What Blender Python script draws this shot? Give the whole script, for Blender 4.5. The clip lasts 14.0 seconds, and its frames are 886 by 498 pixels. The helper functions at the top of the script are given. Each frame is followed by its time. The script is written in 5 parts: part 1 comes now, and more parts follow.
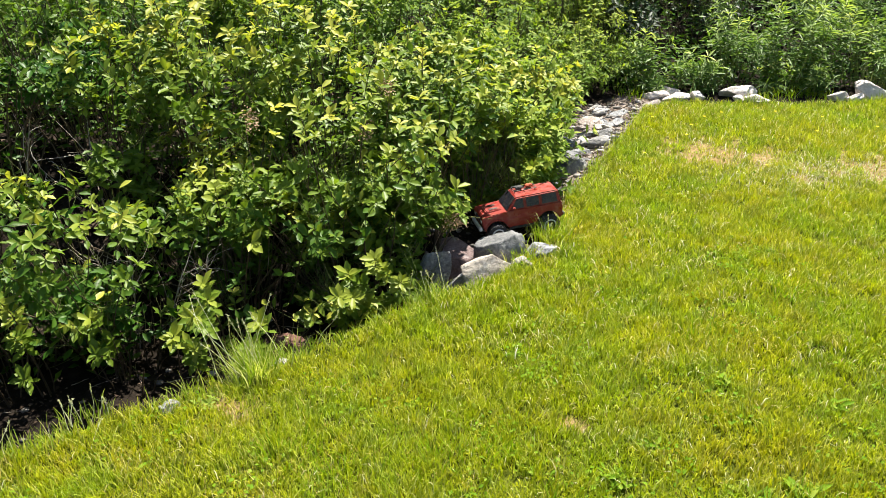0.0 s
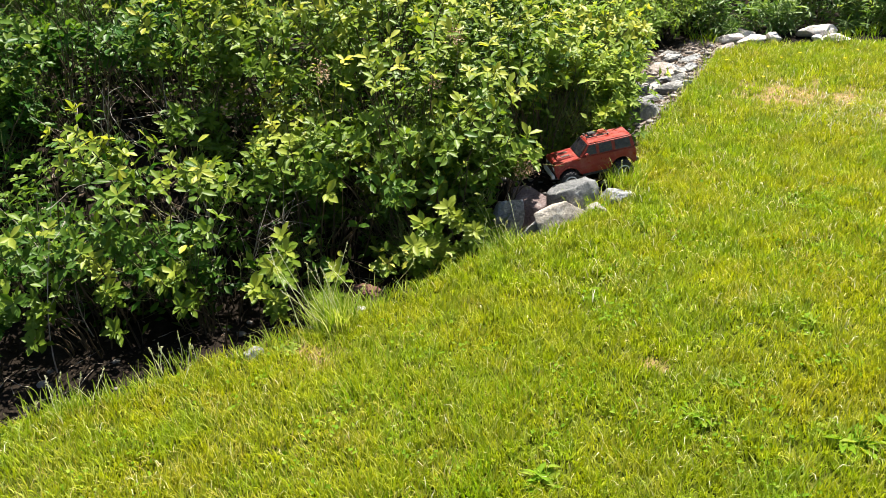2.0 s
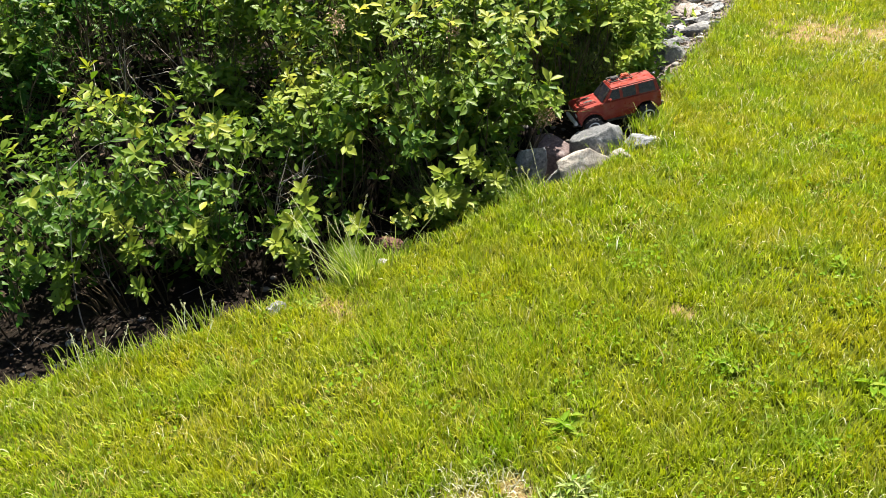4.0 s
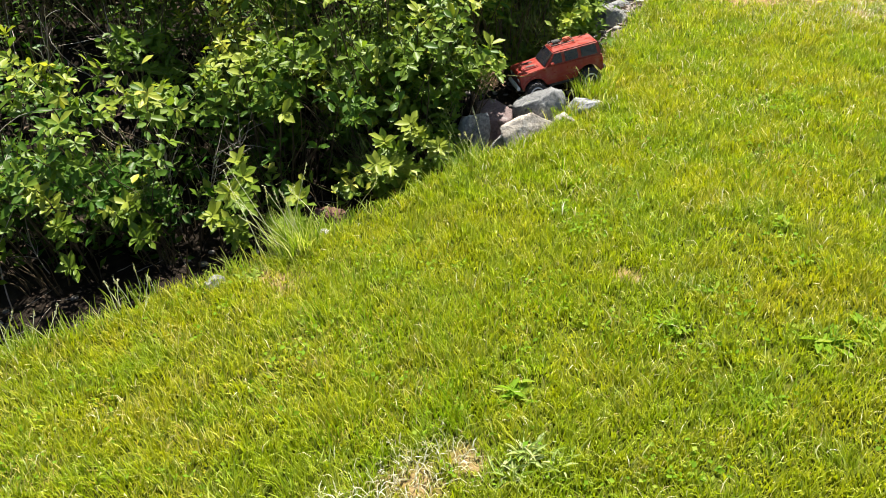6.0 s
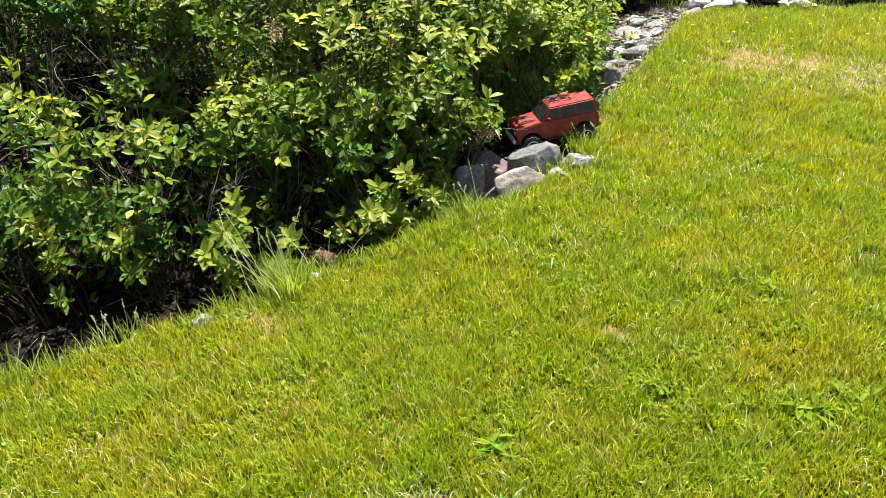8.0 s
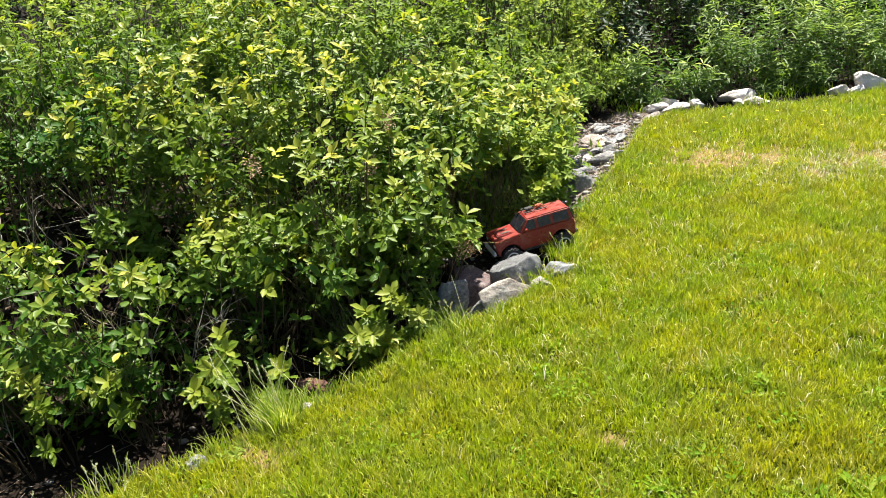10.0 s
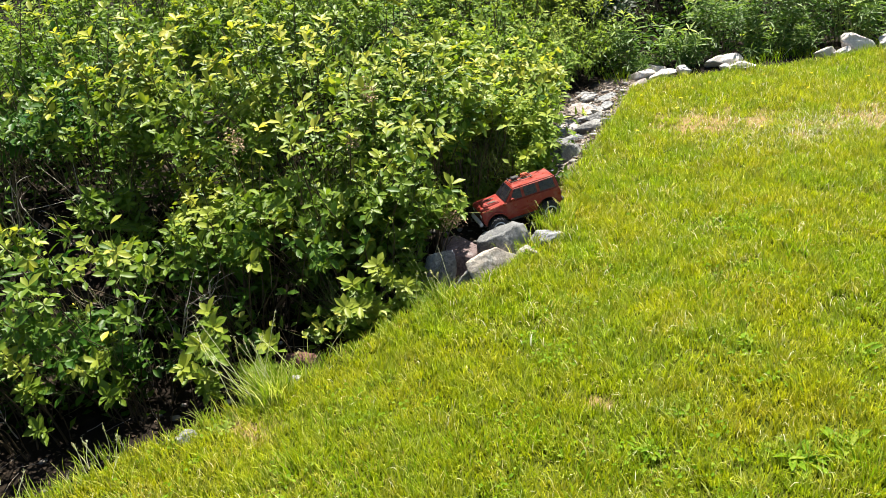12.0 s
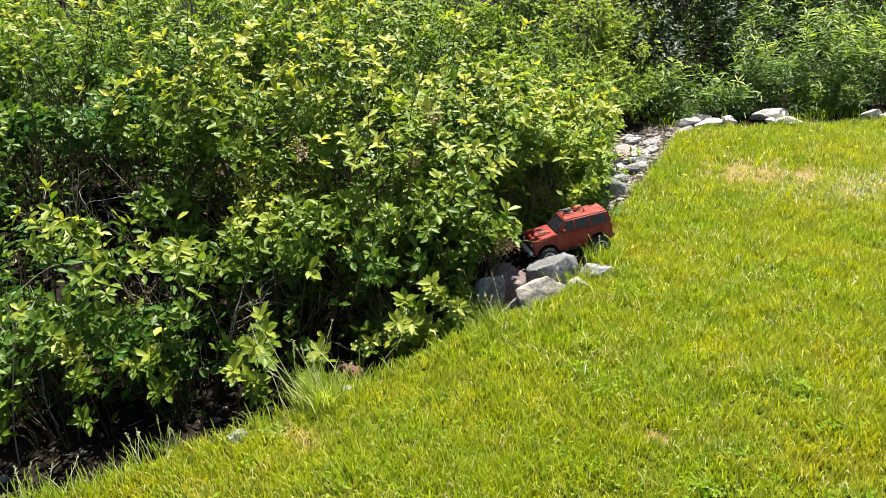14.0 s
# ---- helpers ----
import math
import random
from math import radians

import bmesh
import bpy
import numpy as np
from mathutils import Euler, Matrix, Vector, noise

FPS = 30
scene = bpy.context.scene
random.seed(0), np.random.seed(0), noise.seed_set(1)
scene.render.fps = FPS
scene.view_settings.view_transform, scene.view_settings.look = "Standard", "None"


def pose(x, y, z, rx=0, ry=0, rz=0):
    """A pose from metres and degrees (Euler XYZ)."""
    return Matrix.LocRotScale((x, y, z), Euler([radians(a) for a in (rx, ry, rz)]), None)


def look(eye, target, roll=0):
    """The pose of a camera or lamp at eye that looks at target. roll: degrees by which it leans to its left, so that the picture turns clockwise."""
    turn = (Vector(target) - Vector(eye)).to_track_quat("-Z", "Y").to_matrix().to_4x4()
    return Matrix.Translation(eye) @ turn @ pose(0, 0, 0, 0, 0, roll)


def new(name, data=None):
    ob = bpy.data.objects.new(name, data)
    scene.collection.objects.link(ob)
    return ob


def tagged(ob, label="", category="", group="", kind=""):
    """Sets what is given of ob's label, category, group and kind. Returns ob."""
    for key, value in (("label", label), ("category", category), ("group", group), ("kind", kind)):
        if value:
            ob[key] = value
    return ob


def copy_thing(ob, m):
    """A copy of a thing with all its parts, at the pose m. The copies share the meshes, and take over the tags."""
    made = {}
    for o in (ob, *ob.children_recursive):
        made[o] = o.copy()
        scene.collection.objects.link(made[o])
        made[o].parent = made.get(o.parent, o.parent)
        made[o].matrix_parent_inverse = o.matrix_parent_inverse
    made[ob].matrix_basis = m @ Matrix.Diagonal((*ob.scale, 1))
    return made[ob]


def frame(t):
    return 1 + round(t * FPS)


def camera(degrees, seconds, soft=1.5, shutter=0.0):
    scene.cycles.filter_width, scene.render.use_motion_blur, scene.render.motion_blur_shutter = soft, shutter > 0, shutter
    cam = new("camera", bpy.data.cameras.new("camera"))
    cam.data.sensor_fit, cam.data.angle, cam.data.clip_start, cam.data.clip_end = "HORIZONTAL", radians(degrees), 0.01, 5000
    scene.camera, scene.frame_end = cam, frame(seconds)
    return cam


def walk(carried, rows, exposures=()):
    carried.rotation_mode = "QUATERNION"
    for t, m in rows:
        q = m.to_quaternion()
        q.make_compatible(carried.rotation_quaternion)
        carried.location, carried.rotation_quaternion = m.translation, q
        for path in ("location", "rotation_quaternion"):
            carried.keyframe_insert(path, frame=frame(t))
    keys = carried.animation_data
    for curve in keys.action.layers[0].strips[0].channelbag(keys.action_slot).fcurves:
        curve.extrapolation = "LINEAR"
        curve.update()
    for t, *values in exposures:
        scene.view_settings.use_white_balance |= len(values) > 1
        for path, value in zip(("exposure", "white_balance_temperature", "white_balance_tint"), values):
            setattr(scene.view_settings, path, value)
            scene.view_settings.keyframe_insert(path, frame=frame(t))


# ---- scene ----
cam = camera(54.0, 14.0, soft=0.8)
PATH = [
    (0, (0.010, -0.010, 1.571), (0.010, 1.802, 0.725), -0.00),
    (0.5, (-0.041, -0.042, 1.543), (-0.066, 1.786, 0.732), -1.29),
    (1, (-0.047, -0.050, 1.519), (-0.132, 1.770, 0.694), -1.99),
    (1.5, (-0.023, -0.034, 1.523), (-0.141, 1.762, 0.650), -2.78),
    (2, (-0.019, -0.034, 1.517), (-0.172, 1.737, 0.600), -3.55),
    (2.5, (-0.012, -0.043, 1.517), (-0.201, 1.709, 0.571), -4.50),
    (2.7, (-0.016, -0.041, 1.510), (-0.213, 1.708, 0.560), -4.52),
    (4.8, (0.011, 0.014, 1.464), (-0.196, 1.711, 0.425), -7.39),
    (5, (0.011, 0.020, 1.449), (-0.146, 1.716, 0.401), -6.74),
    (5.5, (-0.005, 0.034, 1.448), (-0.106, 1.722, 0.380), -5.45),
    (6, (-0.004, 0.034, 1.447), (-0.101, 1.722, 0.378), -5.25),
    (6.5, (-0.002, 0.025, 1.450), (-0.106, 1.711, 0.379), -5.48),
    (7, (0.008, 0.015, 1.456), (-0.100, 1.697, 0.379), -6.41),
    (7.5, (0.020, 0.002, 1.463), (-0.091, 1.680, 0.380), -7.17),
    (8, (0.020, 0.027, 1.470), (-0.065, 1.767, 0.487), -2.48),
    (8.5, (0.029, 0.005, 1.486), (-0.069, 1.829, 0.674), -3.59),
    (8.7, (-0.018, 0.023, 1.509), (-0.099, 1.869, 0.744), -3.44),
    (10.8, (0.030, 0.020, 1.494), (0.025, 1.871, 0.738), -7.62),
    (11, (0.042, 0.015, 1.498), (0.035, 1.866, 0.739), -7.83),
    (11.5, (0.038, 0.011, 1.486), (0.026, 1.848, 0.694), -7.57),
    (12, (0.031, 0.008, 1.477), (0.013, 1.838, 0.670), -7.48),
    (12.5, (0.035, 0.005, 1.476), (0.000, 1.828, 0.654), -8.16),
    (13, (0.030, 0.005, 1.478), (-0.004, 1.828, 0.655), -7.98),
    (13.5, (0.019, 0.009, 1.479), (-0.031, 1.815, 0.621), -6.78),
    (14, (-0.147, -0.018, 1.447), (-0.178, 1.844, 0.718), -2.96),
]
walk(cam, [(t, look(eye, target, roll)) for t, eye, target, roll in PATH])

# ---- light: high summer sun from behind the shrubs, clear sky ----
SUN_TO = Vector((0.18, 0.44, 1.0)).normalized()
world = bpy.data.worlds.new("sky")
scene.world = world
world.use_nodes = True
wn = world.node_tree.nodes
sky = wn.new("ShaderNodeTexSky")
sky.sky_type, sky.sun_disc = "NISHITA", False
sky.sun_elevation = math.asin(SUN_TO.z)
sky.sun_rotation = math.atan2(SUN_TO.x, SUN_TO.y)
world.node_tree.links.new(sky.outputs[0], wn["Background"].inputs[0])
wn["Background"].inputs[1].default_value = 0.055
sun = new("sun", bpy.data.lights.new("sun", "SUN"))
sun.data.energy, sun.data.angle, sun.data.color = 5.0, radians(0.5), (1.0, 0.95, 0.84)
sun.matrix_world = look((0, 0, 8), Vector((0, 0, 8)) - SUN_TO)
scene.view_settings.exposure = 1.75


# ---- materials ----
class Mat:
    """A node material with short calls for its nodes."""

    def __init__(self, name):
        self.m = bpy.data.materials.new(name)
        self.m.use_nodes = True
        self.t = self.m.node_tree
        self.bsdf = self.t.nodes["Principled BSDF"]
        self.out = self.t.nodes["Material Output"]

    def node(self, kind, **sets):
        n = self.t.nodes.new(kind)
        for k, v in sets.items():
            n.inputs[k.replace("_", " ")].default_value = v
        return n

    def link(self, a, b):
        self.t.links.new(a, b)

    def coords(self, space="Object"):
        return self.t.nodes.new("ShaderNodeTexCoord").outputs[space]

    def noise(self, scale, detail=4.0, rough=0.55, vec=None):
        n = self.node("ShaderNodeTexNoise", Scale=scale, Detail=detail, Roughness=rough)
        self.link(vec or self.coords(), n.inputs["Vector"])
        return n.outputs["Fac"]

    def ramp(self, fac, *stops):
        r = self.t.nodes.new("ShaderNodeValToRGB")
        while len(r.color_ramp.elements) < len(stops):
            r.color_ramp.elements.new(0.5)
        for e, (p, c) in zip(r.color_ramp.elements, stops):
            e.position, e.color = p, (*c, 1)
        self.link(fac, r.inputs[0])
        return r.outputs[0]

    def mix(self, fac, a, b, blend="MIX"):
        n = self.t.nodes.new("ShaderNodeMix")
        n.data_type, n.blend_type = "RGBA", blend
        for sock, v in ((n.inputs[0], fac), (n.inputs[6], a), (n.inputs[7], b)):
            if isinstance(v, (int, float)):
                sock.default_value = v
            elif isinstance(v, tuple):
                sock.default_value = (*v, 1)
            else:
                self.link(v, sock)
        return n.outputs[2]

    def attr(self, name):
        n = self.t.nodes.new("ShaderNodeAttribute")
        n.attribute_name = name
        return n.outputs["Fac"]

    def island(self):
        return self.t.nodes.new("ShaderNodeNewGeometry").outputs["Random Per Island"]

    def colour(self, v, rough=0.6, spec=0.4, metal=0.0):
        b = self.bsdf.inputs
        if isinstance(v, tuple):
            b["Base Color"].default_value = (*v, 1)
        else:
            self.link(v, b["Base Color"])
        b["Roughness"].default_value, b["Specular IOR Level"].default_value, b["Metallic"].default_value = rough, spec, metal
        return self

    def bump(self, fac, strength=0.4, distance=0.01):
        n = self.node("ShaderNodeBump", Strength=strength, Distance=distance)
        self.link(fac, n.inputs["Height"])
        self.link(n.outputs[0], self.bsdf.inputs["Normal"])
        return self


def leafy(name, colour_of, glow=0.45, rough=0.55, spec=0.13, warm=(1.25, 1.25, 0.5)):
    """A thin green blade: shaded on both sides, and lit through by the sun."""
    m = Mat(name)
    c = colour_of(m)
    m.colour(c, rough, spec)
    tr = m.node("ShaderNodeBsdfTranslucent")
    m.link(m.mix(1.0, c, warm, "MULTIPLY"), tr.inputs[0])
    mx = m.node("ShaderNodeMixShader", Fac=glow)
    m.link(m.bsdf.outputs[0], mx.inputs[1])
    m.link(tr.outputs[0], mx.inputs[2])
    m.link(mx.outputs[0], m.out.inputs[0])
    return m.m


def shrub_green(m, old_shaded=(0.034, 0.105, 0.012), mid=(0.165, 0.235, 0.026), young=(0.44, 0.435, 0.074)):
    # The darkest stop also stands in for shade on the low leaves.
    age_shade = m.ramp(m.attr("young"), (0.0, old_shaded), (0.5, mid), (1.0, young))
    varied = m.mix(1.0, age_shade, m.ramp(m.island(), (0.0, (0.7, 0.78, 0.7)), (0.6, (1.05, 1.02, 1.0)), (1.0, (1.5, 1.3, 1.25))), "MULTIPLY")
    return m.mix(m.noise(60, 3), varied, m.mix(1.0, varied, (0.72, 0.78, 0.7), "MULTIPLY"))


def lawn_green(m):
    big = m.ramp(m.noise(1.6, 3), (0.3, (0.19, 0.275, 0.005)), (0.55, (0.283, 0.31, 0.005)), (0.75, (0.345, 0.322, 0.007)))
    small = m.mix(m.ramp(m.noise(9, 3), (0.4, (0,) * 3), (0.65, (0.7,) * 3)), big, (0.275, 0.275, 0.012))
    green = m.mix(m.ramp(m.noise(4.5, 3, 0.6), (0.5, (0,) * 3), (0.62, (0.55,) * 3)), small, (0.185, 0.285, 0.006))
    small = m.mix(m.ramp(m.noise(7.5, 4, 0.7), (0.55, (0,) * 3), (0.68, (0.6,) * 3)), green, (0.37, 0.31, 0.03))
    # The top stops whiten some blades to imitate specular highlights.
    blade = m.ramp(m.island(), (0.0, (0.6, 0.74, 0.65)), (0.3, (0.97, 1.02, 1.1)), (0.75, (1.2, 1.17, 1.6)), (0.9, (1.55, 1.46, 9.0)), (1.0, (1.95, 1.82, 24.0)))
    return m.mix(1.0, small, blade, "MULTIPLY")


M_SHRUB = leafy("shrub_leaf", shrub_green, 0.4, 0.42, 0.16)
# Darker copy of the shrub leaf; deep shade is put into its colour.
M_SHADED_LEAF = leafy("shaded_leaf", lambda m: shrub_green(m, (0.010, 0.030, 0.007), (0.022, 0.055, 0.011), (0.06, 0.10, 0.02)), 0.25, 0.5, 0.2)
M_PALE = leafy("pale_shrub_leaf", lambda m: shrub_green(m, (0.09, 0.17, 0.025), (0.20, 0.29, 0.042), (0.35, 0.41, 0.08)))
M_WEED = leafy("weed_leaf", lambda m: shrub_green(m, (0.08, 0.155, 0.035), (0.23, 0.32, 0.08), (0.44, 0.50, 0.17)), 0.45, 0.45, 0.25)
M_LAWN = leafy("lawn_blade", lawn_green, 0.4, 0.32, 0.5)
M_TUFT = leafy("long_grass", lambda m: m.ramp(m.island(), (0, (0.14, 0.24, 0.012)), (0.55, (0.23, 0.30, 0.025)), (0.85, (0.40, 0.43, 0.12)), (1, (0.58, 0.57, 0.33))), 0.45)
M_COARSE = leafy("coarse_grass", lambda m: m.ramp(m.island(), (0, (0.13, 0.24, 0.008)), (0.7, (0.21, 0.31, 0.012)), (1, (0.32, 0.37, 0.04))), 0.45)
M_CLOVER = leafy("lawn_weed", lambda m: m.ramp(m.island(), (0, (0.10, 0.20, 0.008)), (0.7, (0.16, 0.26, 0.012)), (1, (0.24, 0.30, 0.04))), 0.45, 0.7, 0.1)
M_GREY_WEED = leafy("grey_weed", lambda m: m.ramp(m.island(), (0, (0.14, 0.22, 0.03)), (0.5, (0.24, 0.31, 0.08)), (1, (0.4, 0.43, 0.22))), 0.3)
M_STRAW = leafy("straw", lambda m: m.ramp(m.island(), (0, (0.26, 0.18, 0.08)), (0.6, (0.38, 0.30, 0.16)), (1, (0.55, 0.50, 0.36))), 0.3, 0.6)
M_DRY = leafy("dry_grass", lambda m: m.ramp(m.island(), (0, (0.17, 0.095, 0.032)), (0.6, (0.29, 0.185, 0.07)), (1, (0.46, 0.38, 0.22))), 0.3, 0.6)
# Pale enough to serve as dry bits and as painted glints on the grass.
M_CLIPPING_GLINT = leafy("dried_clipping_glint", lambda m: m.ramp(m.island(), (0, (0.32, 0.28, 0.09)), (0.5, (0.46, 0.42, 0.20)), (1, (0.62, 0.59, 0.44))), 0.3, 0.45, 0.4)
M_PARCHED = leafy("parched_blade", lambda m: m.ramp(m.island(), (0, (0.30, 0.27, 0.03)), (0.6, (0.42, 0.36, 0.08)), (1, (0.55, 0.48, 0.2))), 0.35, 0.45, 0.3)
M_BLEACHED = leafy("bleached_blade", lambda m: m.ramp(m.island(), (0, (0.24, 0.22, 0.12)), (0.5, (0.36, 0.34, 0.23)), (1, (0.52, 0.51, 0.4))), 0.25, 0.6)
M_YELLOW = leafy("yellow_petal", lambda m: m.ramp(m.island(), (0, (0.7, 0.5, 0.01)), (1, (0.8, 0.62, 0.02))), 0.3)


def wood(name, a, b):
    m = Mat(name)
    return m.colour(m.ramp(m.noise(35, 5), (0.3, a), (0.7, b)), 0.75, 0.25).bump(m.noise(120), 0.4, 0.003).m


M_STEM = wood("stem_bark", (0.04, 0.027, 0.016), (0.095, 0.07, 0.036))
M_GREEN_STEM = wood("green_stem", (0.10, 0.14, 0.03), (0.17, 0.19, 0.06))
M_TWIG = wood("dead_twig", (0.22, 0.18, 0.14), (0.42, 0.37, 0.31))
M_STALK = leafy("pale_stalk", lambda m: m.ramp(m.noise(30), (0.3, (0.42, 0.44, 0.24)), (0.7, (0.62, 0.6, 0.42))), 0.25, 0.6)
M_SEED = wood("dry_flower", (0.30, 0.18, 0.10), (0.5, 0.34, 0.22))


def stone(name, dark, mid, light, lichen=0.0, streak=1.0):
    m = Mat(name)
    co = m.coords()
    grain = m.ramp(m.noise(90, 4, 0.7, co), (0.35, dark), (0.5, mid), (0.68, light))
    blotch = m.mix(m.ramp(m.noise(9, 4, 0.6, co), (0.42, (0,) * 3), (0.62, (0.75,) * 3)), grain, light)
    worn = m.mix(m.ramp(m.noise(22 * streak, 6, 0.7, co), (0.56, (0,) * 3), (0.64, (lichen,) * 3)), blotch, (0.62, 0.61, 0.58))
    rnd = m.t.nodes.new("ShaderNodeObjectInfo").outputs["Random"]
    c = m.mix(1.0, worn, m.ramp(rnd, (0, (0.82, 0.83, 0.86)), (1, (1.12, 1.08, 1.02))), "MULTIPLY")
    return m.colour(c, 0.82, 0.3).bump(m.noise(38, 9, 0.72, co), 0.9, 0.014).m


M_GREY_STONE = stone("grey_stone", (0.10, 0.102, 0.108), (0.18, 0.184, 0.19), (0.30, 0.305, 0.31), 0.4)
M_PALE_STONE = stone("pale_stone", (0.33, 0.295, 0.27), (0.48, 0.435, 0.40), (0.62, 0.575, 0.54), 0.4)
M_DARK_STONE = stone("dark_stone", (0.07, 0.07, 0.075), (0.13, 0.13, 0.135), (0.22, 0.22, 0.22), 0.35)
M_RED_STONE = stone("red_brown_stone", (0.085, 0.058, 0.054), (0.16, 0.112, 0.104), (0.22, 0.16, 0.148), 0.2)
M_BLUE_STONE = stone("blue_grey_stone", (0.06, 0.063, 0.068), (0.12, 0.124, 0.13), (0.21, 0.213, 0.215), 0.6, 0.7)
M_RUST_STONE = stone("rust_brown_stone", (0.042, 0.019, 0.013), (0.08, 0.035, 0.026), (0.115, 0.057, 0.042), 0.1)
M_BED_STONE = stone("pinkish_grey_stone", (0.12, 0.10, 0.09), (0.20, 0.17, 0.155), (0.32, 0.28, 0.26), 0.3)
M_TAN_STONE = stone("tan_stone", (0.17, 0.148, 0.13), (0.29, 0.258, 0.228), (0.44, 0.405, 0.365), 0.45, 0.6)


def ground_material():
    m = Mat("soil")
    co = m.coords()
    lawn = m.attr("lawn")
    # Soil darkened well past damp to carry the shrubs' shade in the ditch.
    damp_shaded = m.ramp(m.noise(14, 6, 0.65, co), (0.3, (0.009, 0.007, 0.005)), (0.55, (0.016, 0.012, 0.009)), (0.75, (0.034, 0.027, 0.02)))
    # Thatch kept dark to imitate the self-shadow of dense blades.
    thatch = m.ramp(m.noise(28, 6, 0.7, co), (0.3, (0.038, 0.052, 0.004)), (0.55, (0.072, 0.085, 0.008)), (0.8, (0.133, 0.128, 0.028)))
    bare = m.ramp(m.noise(60, 5, 0.7, co), (0.3, (0.15, 0.095, 0.042)), (0.7, (0.30, 0.205, 0.105)))
    silt = m.ramp(m.noise(40, 6, 0.7, co), (0.3, (0.06, 0.046, 0.038)), (0.5, (0.17, 0.138, 0.118)), (0.72, (0.34, 0.295, 0.26)))
    c = m.mix(m.attr("bare"), m.mix(lawn, m.mix(m.attr("silt"), damp_shaded, silt), thatch), bare)
    return m.colour(c, 0.95, 0.06).bump(m.noise(45, 6, 0.7, co), 0.7, 0.02).m


M_GROUND = ground_material()


# ---- helpers of the scene ----
rng = np.random.default_rng(11)


def mesh_of(name, verts, faces, material, attrs=None, smooth=False):
    """A mesh from arrays: verts (n, 3) and faces (m, 3 or 4), with float attributes on its points."""
    me = bpy.data.meshes.new(name)
    k = faces.shape[1]
    me.vertices.add(len(verts))
    me.vertices.foreach_set("co", np.asarray(verts, np.float32).ravel())
    me.loops.add(faces.size)
    me.loops.foreach_set("vertex_index", np.asarray(faces, np.int32).ravel())
    me.polygons.add(len(faces))
    me.polygons.foreach_set("loop_start", np.arange(0, faces.size, k, dtype=np.int32))
    if smooth:
        me.polygons.foreach_set("use_smooth", np.ones(len(faces), bool))
    for key, values in (attrs or {}).items():
        me.attributes.new(key, "FLOAT", "POINT").data.foreach_set("value", np.asarray(values, np.float32))
    me.update(calc_edges=True)
    me.validate()
    me.materials.append(material)
    return me


def thing(name, label, category, at=(0, 0, 0), **tags):
    ob = tagged(new(name), label, category, **tags)
    ob.location = at
    return ob


def under(parent, name, me, label="", **tags):
    ob = tagged(new(name, me), label, **tags)
    ob.parent = parent
    return ob


def part(name, bm, material, parent, label="", smooth=False):
    """One mesh object from a bmesh, under a thing or a part."""
    me = bpy.data.meshes.new(name)
    if smooth:
        for f in bm.faces:
            f.smooth = True
    bm.to_mesh(me)
    bm.free()
    me.materials.append(material)
    return under(parent, name, me, label)


def unit(v):
    return v / np.maximum(np.linalg.norm(v, axis=-1, keepdims=True), 1e-9)


def smooth_step(a, b, x):
    t = np.clip((x - a) / (b - a), 0, 1)
    return t * t * (3 - 2 * t)


def wave(x, y, seed=0.0):
    """Cheap smooth noise about 0, of unit size and about a metre long."""
    return (np.sin(1.7 * x + 2.3 * y + seed) + np.sin(-2.9 * x + 1.3 * y + 1.7 * seed) + np.sin(4.1 * x + 3.7 * y - seed) * 0.6) / 2.6


def ruffle(x, y, seed=0.0):
    """Wandering noise without a grain, of unit size and about a metre long."""
    u = x + 0.45 * np.sin(1.9 * y + 0.8 * x + seed) + 0.25 * np.sin(4.3 * y - 3.1 * x)
    v = y + 0.45 * np.sin(2.1 * x - 0.6 * y + 2 * seed) + 0.25 * np.sin(3.7 * x + 4.1 * y)
    return (np.sin(2.4 * u + 0.5 * v + seed) + np.sin(-0.9 * u + 2.7 * v + 1.7 * seed) + np.sin(3.9 * u - 3.1 * v - seed) * 0.7 + np.sin(4.6 * v + 2.2 * u + 3 * seed) * 0.6) / 3.0


# ---- the plan: the lawn's edge along the ditch, from the near side to the far corner ----
EDGE = np.array([(-9.0, 0.2), (-4.0, 0.95), (-1.43, 1.86), (-1.18, 1.97), (-0.97, 2.12), (-0.73, 2.28), (-0.60, 2.33), (-0.35, 2.61), (-0.12, 2.80),
                 (0.09, 2.96), (0.28, 3.10), (0.45, 3.36), (0.57, 3.70), (0.67, 4.03), (0.86, 4.45), (1.0, 4.72), (1.18, 5.12), (1.34, 5.50),
                 (1.62, 5.62), (2.1, 5.60), (2.63, 5.60), (3.0, 5.66), (5.0, 5.9), (12.0, 6.6)])


def edge_distance(x, y):
    """Signed metres from the lawn's edge: above 0 on the ditch's side."""
    p = np.stack([np.ravel(x), np.ravel(y)], 1)
    best, sign = np.full(len(p), 1e9), np.ones(len(p))
    for a, b in zip(EDGE[:-1], EDGE[1:]):
        ab, ap = b - a, p - a
        s = np.clip(ap @ ab / (ab @ ab), 0, 1)
        d = np.hypot(*(ap - s[:, None] * ab).T)
        side = np.sign(ab[0] * ap[:, 1] - ab[1] * ap[:, 0])
        near = d < best
        best[near], sign[near] = d[near], side[near]
    return (best * sign).reshape(np.shape(x))


PATCHES = [(-0.2, 1.38, 0.065), (-0.07, 1.41, 0.055), (1.5, 4.62, 0.28), (1.75, 4.52, 0.2), (2.0, 4.34, 0.14), (2.3, 4.36, 0.24), (1.88, 4.2, 0.12),
           (0.92, 3.94, 0.05), (0.385, 2.125, 0.035), (-0.65, 2.22, 0.075)]


